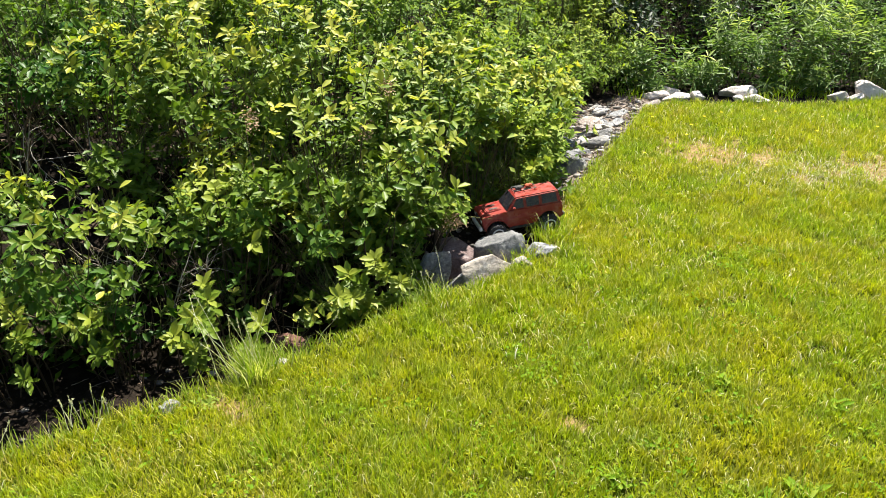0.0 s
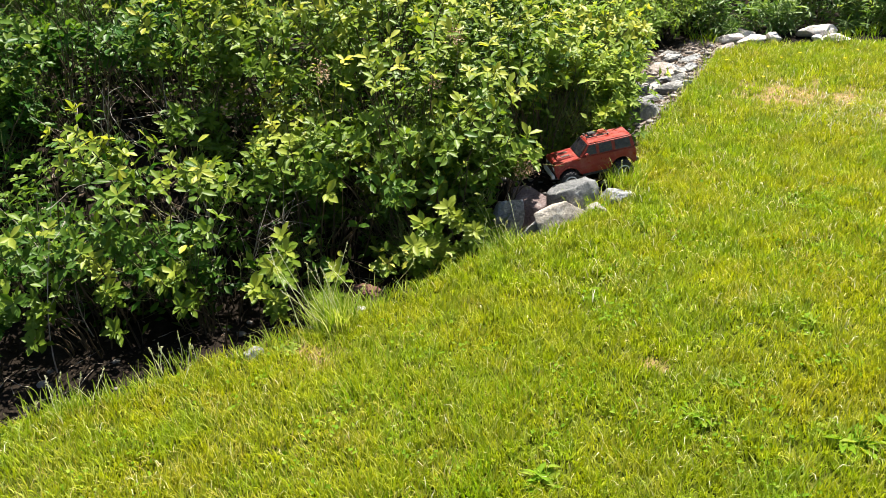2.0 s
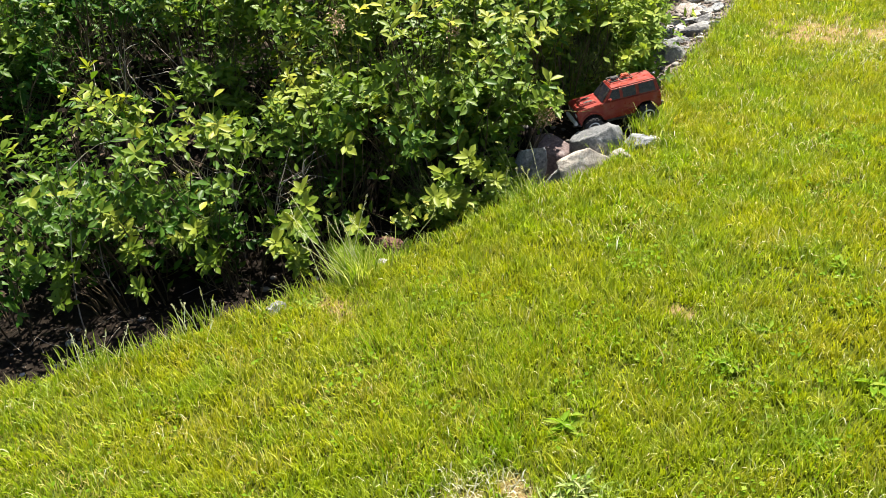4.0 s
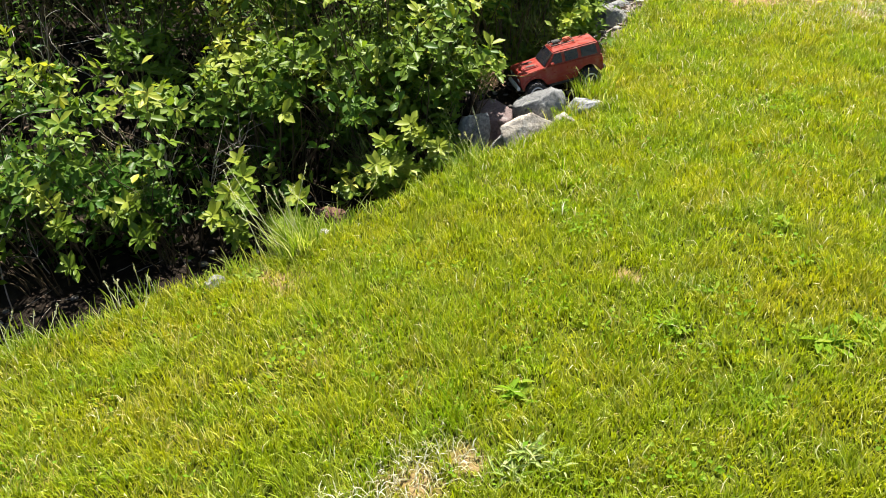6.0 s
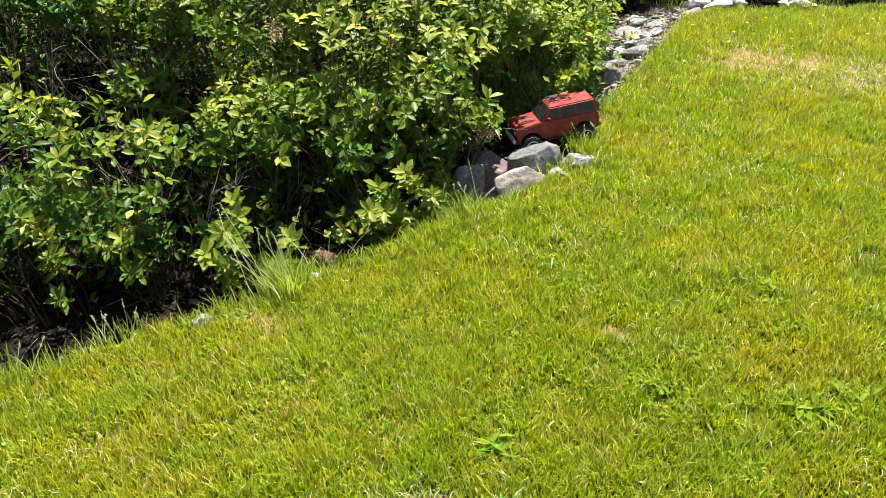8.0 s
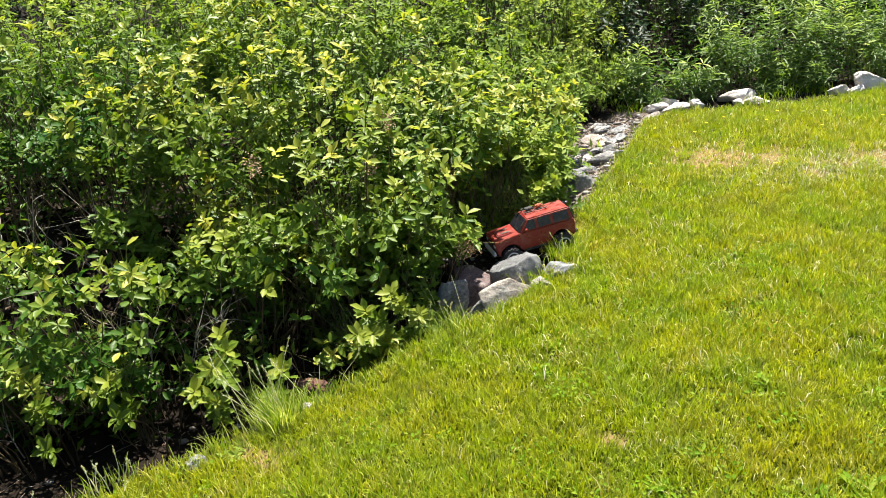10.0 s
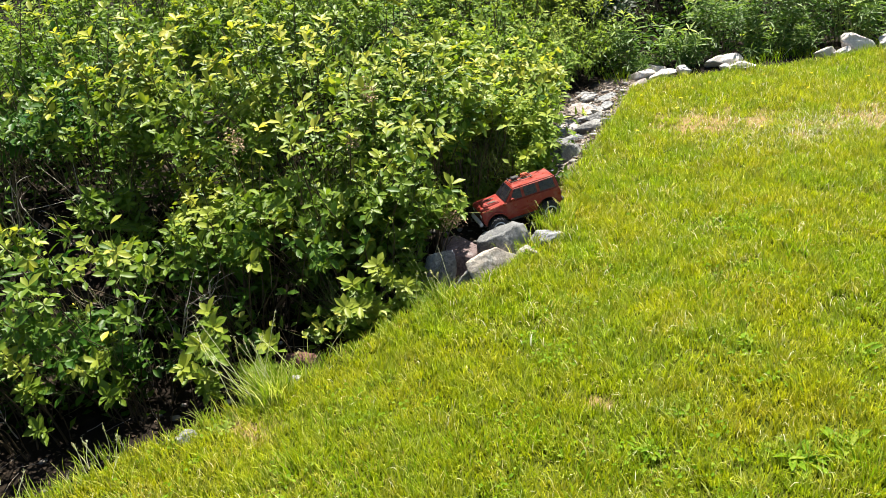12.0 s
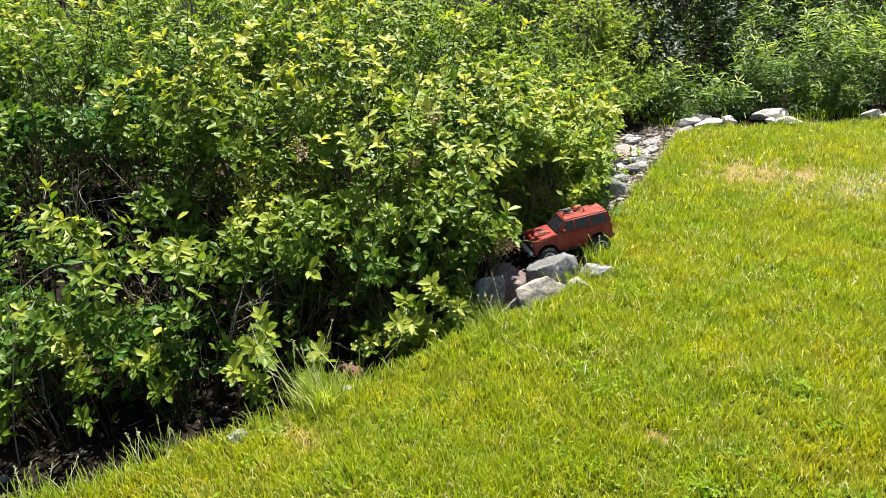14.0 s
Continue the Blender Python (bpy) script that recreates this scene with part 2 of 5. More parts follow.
GREY_PATCHES = ((1.92, 4.30, 1.0), (2.3, 4.33, 1.0), (1.78, 4.12, 1.0), (-0.14, 1.40, 0.35), (-0.30, 1.30, 0.3))


def bareness(x, y):
    b = np.zeros(np.shape(x))
    for px, py, r in PATCHES:
        d = np.hypot(x - px, y - py) + 0.6 * r * wave(11 * x, 11 * y, px) + 0.4 * r * wave(31 * x, 31 * y, py)
        b = np.maximum(b, 0.85 - 0.85 * smooth_step(0.25 * r, 1.3 * r, d))
    return b


def height(x, y):
    """The ground: a gently uneven lawn, a ditch beside it that is deep in front of the boulders and shallow behind them, and a bank."""
    x, y = np.asarray(x, float), np.asarray(y, float)
    d = edge_distance(x, y)
    deep = 0.27 - 0.24 * smooth_step(3.1, 3.5, y + 0.25 * x) + 0.03 * wave(2 * x, 2 * y, 4)
    deep = deep * (1 - 0.75 * smooth_step(1.2, 1.7, x))
    ditch = deep * smooth_step(0.0, 0.2, d) - (0.30 + deep) * smooth_step(0.75, 2.2, d)
    far = np.hypot(x, y)
    return -ditch + 0.012 * wave(2.2 * x, 2.2 * y) * (d < 0) + 0.02 * wave(6 * x, 6 * y, 2) * smooth_step(0.1, 0.3, d) + 0.25 * smooth_step(12, 60, far) * wave(x / 9, y / 9, 3)


# ---- ground: one sheet to the horizon ----
def graded(lo, hi, step, limit):
    """Even steps from lo to hi, then growing ones out to limit on either side."""
    mid, out, s = list(np.arange(lo, hi + step / 2, step)), [], step
    edge = 0.0
    while edge < limit:
        s *= 1.22
        edge += s
        out.append(edge)
    return np.array([lo - v for v in reversed(out)] + mid + [hi + v for v in out])


gx, gy = graded(-2.6, 3.6, 0.03, 900), graded(0.6, 6.4, 0.03, 900)
GX, GY = np.meshgrid(gx, gy)
GD = edge_distance(GX, GY)
nx, ny = len(gx), len(gy)
cell = (np.arange(ny - 1)[:, None] * nx + np.arange(nx - 1)).ravel()
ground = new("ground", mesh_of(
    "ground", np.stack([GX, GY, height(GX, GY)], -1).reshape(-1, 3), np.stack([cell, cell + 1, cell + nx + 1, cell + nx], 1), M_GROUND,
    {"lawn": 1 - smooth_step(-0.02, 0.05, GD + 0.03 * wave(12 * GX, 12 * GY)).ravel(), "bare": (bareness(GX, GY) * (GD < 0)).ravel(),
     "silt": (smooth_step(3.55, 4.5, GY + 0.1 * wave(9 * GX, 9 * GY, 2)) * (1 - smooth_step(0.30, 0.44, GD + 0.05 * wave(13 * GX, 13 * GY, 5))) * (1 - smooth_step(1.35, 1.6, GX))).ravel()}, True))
tagged(ground, "sloping garden ground, thatch under the lawn and damp soil darkened for shade in the ditch", "ground", kind="structure")


# ---- grass ----
def blades(name, xy, length, width, lean, material, z=None, aim=None, spread=1.0, segments=2):
    """Bent tapering blades on the ground, joined into one mesh."""
    n = len(xy)
    if z is None:
        z = height(xy[:, 0], xy[:, 1])
    turn = rng.uniform(0, 2 * np.pi, n)
    way = np.stack([np.cos(turn), np.sin(turn)], 1) * spread
    if aim is not None:
        way = way + aim
    way = unit(way)
    side = np.stack([-way[:, 1], way[:, 0]], 1)
    twist = rng.uniform(-0.9, 0.9, n)[:, None]
    side = unit(side * np.cos(twist) + way * np.sin(twist))
    rows = []
    for k in range(segments + 1):
        s = k / segments
        out = (lean * s ** 1.6 * length)[:, None] * way
        up = length * s * np.sqrt(np.maximum(1 - (lean * s) ** 2 * 0.6, 0.1))
        half = (width / 2 * (1 - s ** 2 * 0.9))[:, None] * side
        mid = xy + out
        if k == segments:
            rows.append(np.column_stack([mid, z + up]))
        else:
            rows += [np.column_stack([mid - half, z + up - 0.004 * (k == 0)]), np.column_stack([mid + half, z + up - 0.004 * (k == 0)])]
    verts = np.stack(rows, 1)
    per = verts.shape[1]
    tri = []
    for k in range(segments - 1):
        a = 2 * k
        tri += [(a, a + 1, a + 3), (a, a + 3, a + 2)]
    a = 2 * (segments - 1)
    tri.append((a, a + 1, a + 2))
    faces = (np.arange(n)[:, None, None] * per + np.array(tri)).reshape(-1, 3)
    return mesh_of(name, verts.reshape(-1, 3), faces, material)


def scatter(n, x0, x1, y0, y1):
    return np.column_stack([rng.uniform(x0, x1, n), rng.uniform(y0, y1, n)])


def lawn_points(n, x0, x1, y0, y1, keep_bare=0.15):
    p = scatter(n, x0, x1, y0, y1)
    d = edge_distance(p[:, 0], p[:, 1])
    ok = (d < 0.015 + 0.03 * wave(14 * p[:, 0], 14 * p[:, 1])) & (rng.uniform(size=n) > bareness(p[:, 0], p[:, 1]) * (1 - keep_bare))
    ok &= rng.uniform(size=n) < 0.70 + 0.3 * ruffle(5 * p[:, 0], 5 * p[:, 1], 9) + 0.4 * ruffle(16 * p[:, 0], 16 * p[:, 1], 2) + 0.2 * ruffle(42 * p[:, 0], 42 * p[:, 1], 6)
    return p[ok]


def grass(name, label, me):
    return tagged(new(name, me), label, "grass", kind="stuff")


for zone in ((240000, -1.85, 1.8, 0.8, 2.5), (205000, -0.6, 2.5, 2.5, 4.0), (140000, 0.3, 3.7, 4.0, 5.8), (170000, -5, 7, -4, 6.3)):
    p = lawn_points(*zone)
    wide = zone[0] == 170000
    if wide:
        p = p[(p[:, 0] < -1.3 + 0.3 * rng.uniform(size=len(p))) | (p[:, 0] > 1.3 + 0.6 * rng.uniform(size=len(p))) | (p[:, 1] < 1.1 + 0.3 * rng.uniform(size=len(p)))]
    if not wide:
        inside = np.minimum(p[:, 0] - zone[1], zone[2] - p[:, 0]) / 0.5
        if zone[3] < 1:
            inside = np.minimum(inside, (p[:, 1] - zone[3]) / 0.4)
        p = p[inside > rng.uniform(size=len(p))]
    n = len(p)
    tall = (0.042 if wide else 0.030) * (1 + 0.3 * ruffle(3 * p[:, 0], 3 * p[:, 1], 5) + 0.35 * ruffle(11 * p[:, 0], 11 * p[:, 1], 8) + 0.15 * ruffle(38 * p[:, 0], 38 * p[:, 1], 4)) * rng.uniform(0.5, 1.7, n) * (1 - 0.55 * bareness(p[:, 0], p[:, 1]))
    grass("lawn_grass", "mown yellow-green lawn grass, sunlit, with a few pale blades",
          blades("lawn_grass", p, tall, rng.uniform(0.0022, 0.0050, n) * (1.0 if zone[3] < 1 else 1.15), rng.uniform(0.2, 0.9, n), M_LAWN,
                 aim=0.8 * np.column_stack([ruffle(7 * p[:, 0], 7 * p[:, 1], 1), ruffle(7 * p[:, 0], 7 * p[:, 1], 3)]) + 0.6 * np.column_stack([ruffle(23 * p[:, 0], 19 * p[:, 1], 2), ruffle(17 * p[:, 0], 25 * p[:, 1], 4)])))

p = scatter(26000, -1.6, 3.2, 1.0, 5.8)
b = bareness(p[:, 0], p[:, 1])
p = p[(edge_distance(p[:, 0], p[:, 1]) < 0.03) & (rng.uniform(size=len(p)) < 0.2 + 0.5 * b + 0.35 * (1 - smooth_step(-0.6, 0.1, p[:, 0])))]
n = len(p)
grass("dry_grass", "dry straw-coloured dead grass lying in bare lawn patches",
      blades("dry_grass", p, rng.uniform(0.012, 0.035, n), rng.uniform(0.0012, 0.0024, n), rng.uniform(0.9, 1.25, n), M_DRY))

p = scatter(15000, -1.7, 0.5, 1.0, 2.3)
p = p[(edge_distance(p[:, 0], p[:, 1]) < -0.03) & (rng.uniform(size=len(p)) < 0.75 * (1 - smooth_step(-0.7, 0.3, p[:, 0])) * (0.6 + 0.6 * ruffle(4 * p[:, 0], 4 * p[:, 1], 7)))]
n = len(p)
grass("parched_grass", "parched yellow blades among the green lawn",
      blades("parched_grass", p, rng.uniform(0.02, 0.045, n), rng.uniform(0.002, 0.004, n), rng.uniform(0.4, 1.0, n), M_PARCHED))

p = scatter(22000, -1.6, 3.2, 1.0, 5.8)
p = p[(edge_distance(p[:, 0], p[:, 1]) < -0.02) & (rng.uniform(size=len(p)) < 0.28 + 0.5 * ruffle(7 * p[:, 0], 7 * p[:, 1], 6))]
n = len(p)
grass("grass_clippings", "pale dried clippings on the mown lawn, also standing in for glints",
      blades("grass_clippings", p, rng.uniform(0.012, 0.034, n), rng.uniform(0.0015, 0.003, n), rng.uniform(1.0, 1.3, n), M_CLIPPING_GLINT, z=height(p[:, 0], p[:, 1]) + rng.uniform(0.008, 0.024, n)))

# Wider pale bits further out, added to imitate glints at a distance.
p = scatter(12000, 0.0, 3.2, 2.4, 5.6)
p = p[(edge_distance(p[:, 0], p[:, 1]) < -0.03) & (rng.uniform(size=len(p)) < 0.3 + 0.5 * ruffle(6 * p[:, 0], 6 * p[:, 1], 3))]
n = len(p)
grass("grass_clippings", "pale dried clippings on the far lawn, also standing in for glints",
      blades("grass_clippings", p, rng.uniform(0.015, 0.04, n), rng.uniform(0.0025, 0.0045, n), rng.uniform(0.7, 1.2, n), M_CLIPPING_GLINT, z=height(p[:, 0], p[:, 1]) + rng.uniform(0.01, 0.028, n)))
p = np.concatenate([rng.normal(0, 1, (int(100 + 320 * r), 2)) * (0.24 * r, 0.12 * r ** 0.7) + (x, y) for x, y, r in GREY_PATCHES])
n = len(p)
grass("bleached_grass", "bleached grey-white dead grass on a worn lawn patch",
      blades("bleached_grass", p, rng.uniform(0.015, 0.04, n), rng.uniform(0.002, 0.004, n), rng.uniform(0.9, 1.3, n), M_BLEACHED, z=height(p[:, 0], p[:, 1]) + rng.uniform(0.0, 0.02, n)))

p = scatter(1500, 0.30, 0.62, 3.62, 4.05)
p = p[np.abs(edge_distance(p[:, 0], p[:, 1]) - 0.07) < 0.085]
n = len(p)
grass("dry_mulch", "tan dead grass matted on the stream bank",
      blades("dry_mulch", p, rng.uniform(0.02, 0.06, n), rng.uniform(0.0015, 0.003, n), rng.uniform(0.95, 1.3, n), M_STRAW))

# the unmown fringe that leans over the ditch
seg = rng.integers(2, len(EDGE) - 3, 5200)
s = rng.uniform(size=5200)[:, None]
p = EDGE[seg] * (1 - s) + EDGE[seg + 1] * s
nrm = unit(np.stack([-(EDGE[seg + 1] - EDGE[seg])[:, 1], (EDGE[seg + 1] - EDGE[seg])[:, 0]], 1))
p = p + nrm * rng.normal(0.0, 0.03, 5200)[:, None]
trodden = np.hypot(p[:, 0] + 0.68, p[:, 1] - 2.24) < 0.09
long_bit = np.clip(wave(5 * p[:, 0], 5 * p[:, 1], 1) + 0.7, 0.25, 1.6)
grass("edge_grass", "longer uncut grass fringing the ditch at the lawn's edge",
      blades("edge_grass", p, rng.uniform(0.03, 0.085, 5200) * long_bit * np.where(trodden, 0.25, 1), rng.uniform(0.002, 0.004, 5200), rng.uniform(0.2, 0.8, 5200), M_TUFT, aim=nrm * 0.4, segments=3))


# ---- shrubs ----
def leaf_shape(fine):
    """A leaf along +x, 1 long and 1 wide, folded along its rib and drooping at the tip."""
    if fine:
        v = [(0, 0, 0), (0.30, 0.34, 0.05), (0.30, 0, -0.03), (0.30, -0.34, 0.05), (0.66, 0.46, 0.03), (0.66, 0, -0.05), (0.66, -0.46, 0.03), (0.88, 0.19, -0.06), (0.88, -0.19, -0.06), (1, 0, -0.13)]
        f = [(0, 2, 1), (0, 3, 2), (1, 2, 5), (1, 5, 4), (2, 3, 6), (2, 6, 5), (4, 5, 7), (5, 6, 8), (5, 9, 7), (5, 8, 9)]
    else:
        v = [(0, 0, 0), (0.45, 0.45, 0.05), (0.5, 0, -0.05), (0.45, -0.45, 0.05), (1, 0, -0.12)]
        f = [(0, 2, 1), (0, 3, 2), (1, 2, 4), (2, 3, 4)]
    return np.array(v, float), np.array(f)


def leaves_mesh(name, base, way, normal, length, width, young, material, fine=True):
    """Leaves of given base, direction and upper side, joined into one mesh."""
    v, f = leaf_shape(fine)
    ex = unit(way)
    ey = unit(np.cross(normal, ex))
    ez = np.cross(ex, ey)
    verts = base[:, None] + length[:, None, None] * v[None, :, 0:1] * ex[:, None] + width[:, None, None] * v[None, :, 1:2] * ey[:, None] + length[:, None, None] * v[None, :, 2:3] * ez[:, None]
    faces = (np.arange(len(base))[:, None, None] * len(v) + f).reshape(-1, 3)
    return mesh_of(name, verts.reshape(-1, 3), faces, material, {"young": np.repeat(young, len(v))}, True)


def tubes_mesh(name, lines, radii, material, sides=4):
    """Tapering tubes along polylines (n, k, 3), joined into one mesh."""
    n, k, _ = lines.shape
    along = unit(np.gradient(lines, axis=1))
    a = unit(np.cross(along, np.array([0.31, 0.17, 0.93]) + 0 * along))
    b = np.cross(along, a)
    ang = np.arange(sides) * 2 * np.pi / sides
    ring = np.cos(ang)[:, None] * a[:, :, None] + np.sin(ang)[:, None] * b[:, :, None]
    taper = radii[:, None] * np.linspace(1, 0.35, k)
    verts = lines[:, :, None] + taper[:, :, None, None] * ring
    i = np.arange(k - 1)[:, None] * sides + np.arange(sides)
    j = np.arange(k - 1)[:, None] * sides + (np.arange(sides) + 1) % sides
    quad = np.stack([i, j, j + sides, i + sides], -1).reshape(-1, 4)
    faces = (np.arange(n)[:, None, None] * (k * sides) + quad).reshape(-1, 4)
    return mesh_of(name, verts.reshape(-1, 3), faces, material, None, True)


def shoots(start, way, length, bend, k=7):
    """Curved shoots (n, k, 3) that start along way and bend towards bend."""
    s = np.linspace(0, 1, k)[None, :, None]
    wob = rng.normal(0, 0.03, (len(start), 1, 3)) * np.sin(s * 5) * length[:, None, None]
    return start[:, None] + length[:, None, None] * (way[:, None] * s + bend[:, None] * s ** 2 * 0.5) + wob


def point_on(lines, which, s):
    k = lines.shape[1] - 1
    f = np.clip(s * k, 0, k - 1e-4)
    i = f.astype(int)
    r = (f - i)[:, None]
    a, b = lines[which, i], lines[which, i + 1]
    return a * (1 - r) + b * r, unit(b - a)


def leafed(lines, length, step, first, leaf_len, leaf_wide, lift, droop, rosette=6):
    """Leaves set in a spiral up each shoot, from the share first of its length, and a drooping rosette at its tip."""
    along = np.maximum((length * (1 - first) / step).astype(int), 2)
    counts = along + rosette
    which = np.repeat(np.arange(len(lines)), counts)
    idx = np.arange(len(which)) - np.repeat(np.cumsum(counts) - counts, counts)
    whorl = idx >= np.repeat(along, counts)
    s = first + (1 - first) * (idx + rng.uniform(0, 0.8, len(which))) / np.repeat(along, counts)
    s = np.where(whorl, rng.uniform(0.95, 1.0, len(which)), np.clip(s, 0, 1) ** 0.6)
    base, axis = point_on(lines, which, s)
    ang = idx * 2.4 + np.repeat(rng.uniform(0, 6.28, len(lines)), counts) + rng.normal(0, 0.22, len(which))
    a = unit(np.cross(axis, np.array([0.2, 0.9, 0.1]) + 0 * axis))
    b = np.cross(axis, a)
    out = np.cos(ang)[:, None] * a + np.sin(ang)[:, None] * b
    rise = (np.where(whorl, 0.25 + 0.8 * lift * rng.uniform(0, 1, len(which)), lift * (0.55 + 0.9 * s ** 3)) + rng.normal(0, 0.2, len(which)))[:, None]
    way = unit(out + axis * rise + np.array([0, 0, -droop]) * rng.uniform(0.2, 1.4, (len(which), 1)))
    normal = unit(axis * 0.9 + np.array([0, -0.3, 0.8]) + rng.normal(0, 0.3, (len(which), 3)))
    size = rng.uniform(0.65, 1.15, len(which)) * np.where(whorl, rng.uniform(0.55, 1.0, len(which)), 1)
    tint = np.repeat(rng.normal(0, 0.1, len(lines)), counts)
    young = np.clip(0.76 * s ** 3 + tint + rng.normal(0, 0.03, len(which)), 0, 1)
    return base, way, normal, leaf_len * size, leaf_wide * size * rng.uniform(0.85, 1.15, len(which)), young


SHRUB = dict(step=0.027, first=0.34, leaf_len=0.060, leaf_wide=0.027, lift=0.6, droop=0.18, sides=9, side_len=0.16, fine=True, rosette=6)


LEAVES = {}


# open hollows in the thicket where only bare twigs and shade show: middle and half extents
HOLLOWS = np.array([(-1.62, 3.30, 0.50, 0.21, 0.45, 0.15), (-1.74, 3.20, 0.28, 0.12, 0.35, 0.13), (-1.16, 3.22, 0.38, 0.11, 0.34, 0.11), (-1.34, 3.4, 0.50, 0.14, 0.3, 0.08),
                    (-0.41, 3.32, 0.39, 0.10, 0.28, 0.06), (-0.92, 3.06, 0.06, 0.13, 0.24, 0.07), (-0.48, 3.08, -0.02, 0.15, 0.2, 0.06),
                    (0.03, 3.62, 0.30, 0.07, 0.22, 0.13), (0.44, 4.42, 0.38, 0.08, 0.24, 0.09), (-0.68, 2.98, 0.02, 0.12, 0.2, 0.06),
                    (0.06, 3.28, -0.02, 0.17, 0.26, 0.15), (0.24, 3.5, 0.10, 0.16, 0.12, 0.10), (-1.35, 2.45, -0.12, 0.5, 0.25, 0.13), (-0.95, 2.62, -0.14, 0.35, 0.22, 0.10),
                    (-1.75, 4.2, 0.95, 0.28, 0.25, 0.10), (-2.0, 3.9, 0.80, 0.22, 0.3, 0.12), (1.74, 6.65, 0.62, 0.22, 0.7, 0.42), (-1.85, 3.4, 0.50, 0.2, 0.4, 0.15), (-1.3, 3.9, 0.86, 0.13, 0.3, 0.07), (-0.60, 3.30, 0.46, 0.13, 0.25, 0.05),
                    (-0.98, 2.92, 0.06, 0.14, 0.3, 0.08), (-0.66, 3.02, 0.13, 0.14, 0.22, 0.07), (-1.3, 2.88, 0.20, 0.15, 0.25, 0.06), (-1.66, 2.88, 0.22, 0.14, 0.25, 0.07), (-0.42, 3.06, 0.02, 0.14, 0.22, 0.08), (-0.62, 3.55, 0.62, 0.07, 0.25, 0.05), (-1.0, 3.75, 0.78, 0.10, 0.3, 0.06)])


def clumps(at, p):
    """Uneven growth in three dimensions: high in leafy clumps, low in the gaps between them and in the hollows."""
    x, y, z = at[0] + p[:, 0], at[1] + p[:, 1], p[:, 2]
    f = 1.15 * (np.sin(14 * x + 2 * np.sin(9 * z)) + np.sin(15 * z + 5 * x + np.sin(11 * y)) + np.sin(12 * y - 7 * z))
    zz = z + float(height(at[0], at[1]))
    for hx, hy, hz, rx, ry, rz in HOLLOWS:
        d = ((x - hx) / rx) ** 2 + ((y - hy) / (1.5 * ry)) ** 2 + ((zz - hz + 0.3 * (y - hy)) / (1.2 * rz)) ** 2
        f = f - 5 * (1 - smooth_step(0.55, 1.25, d + 0.25 * np.sin(31 * x + 17 * zz)))
    return f


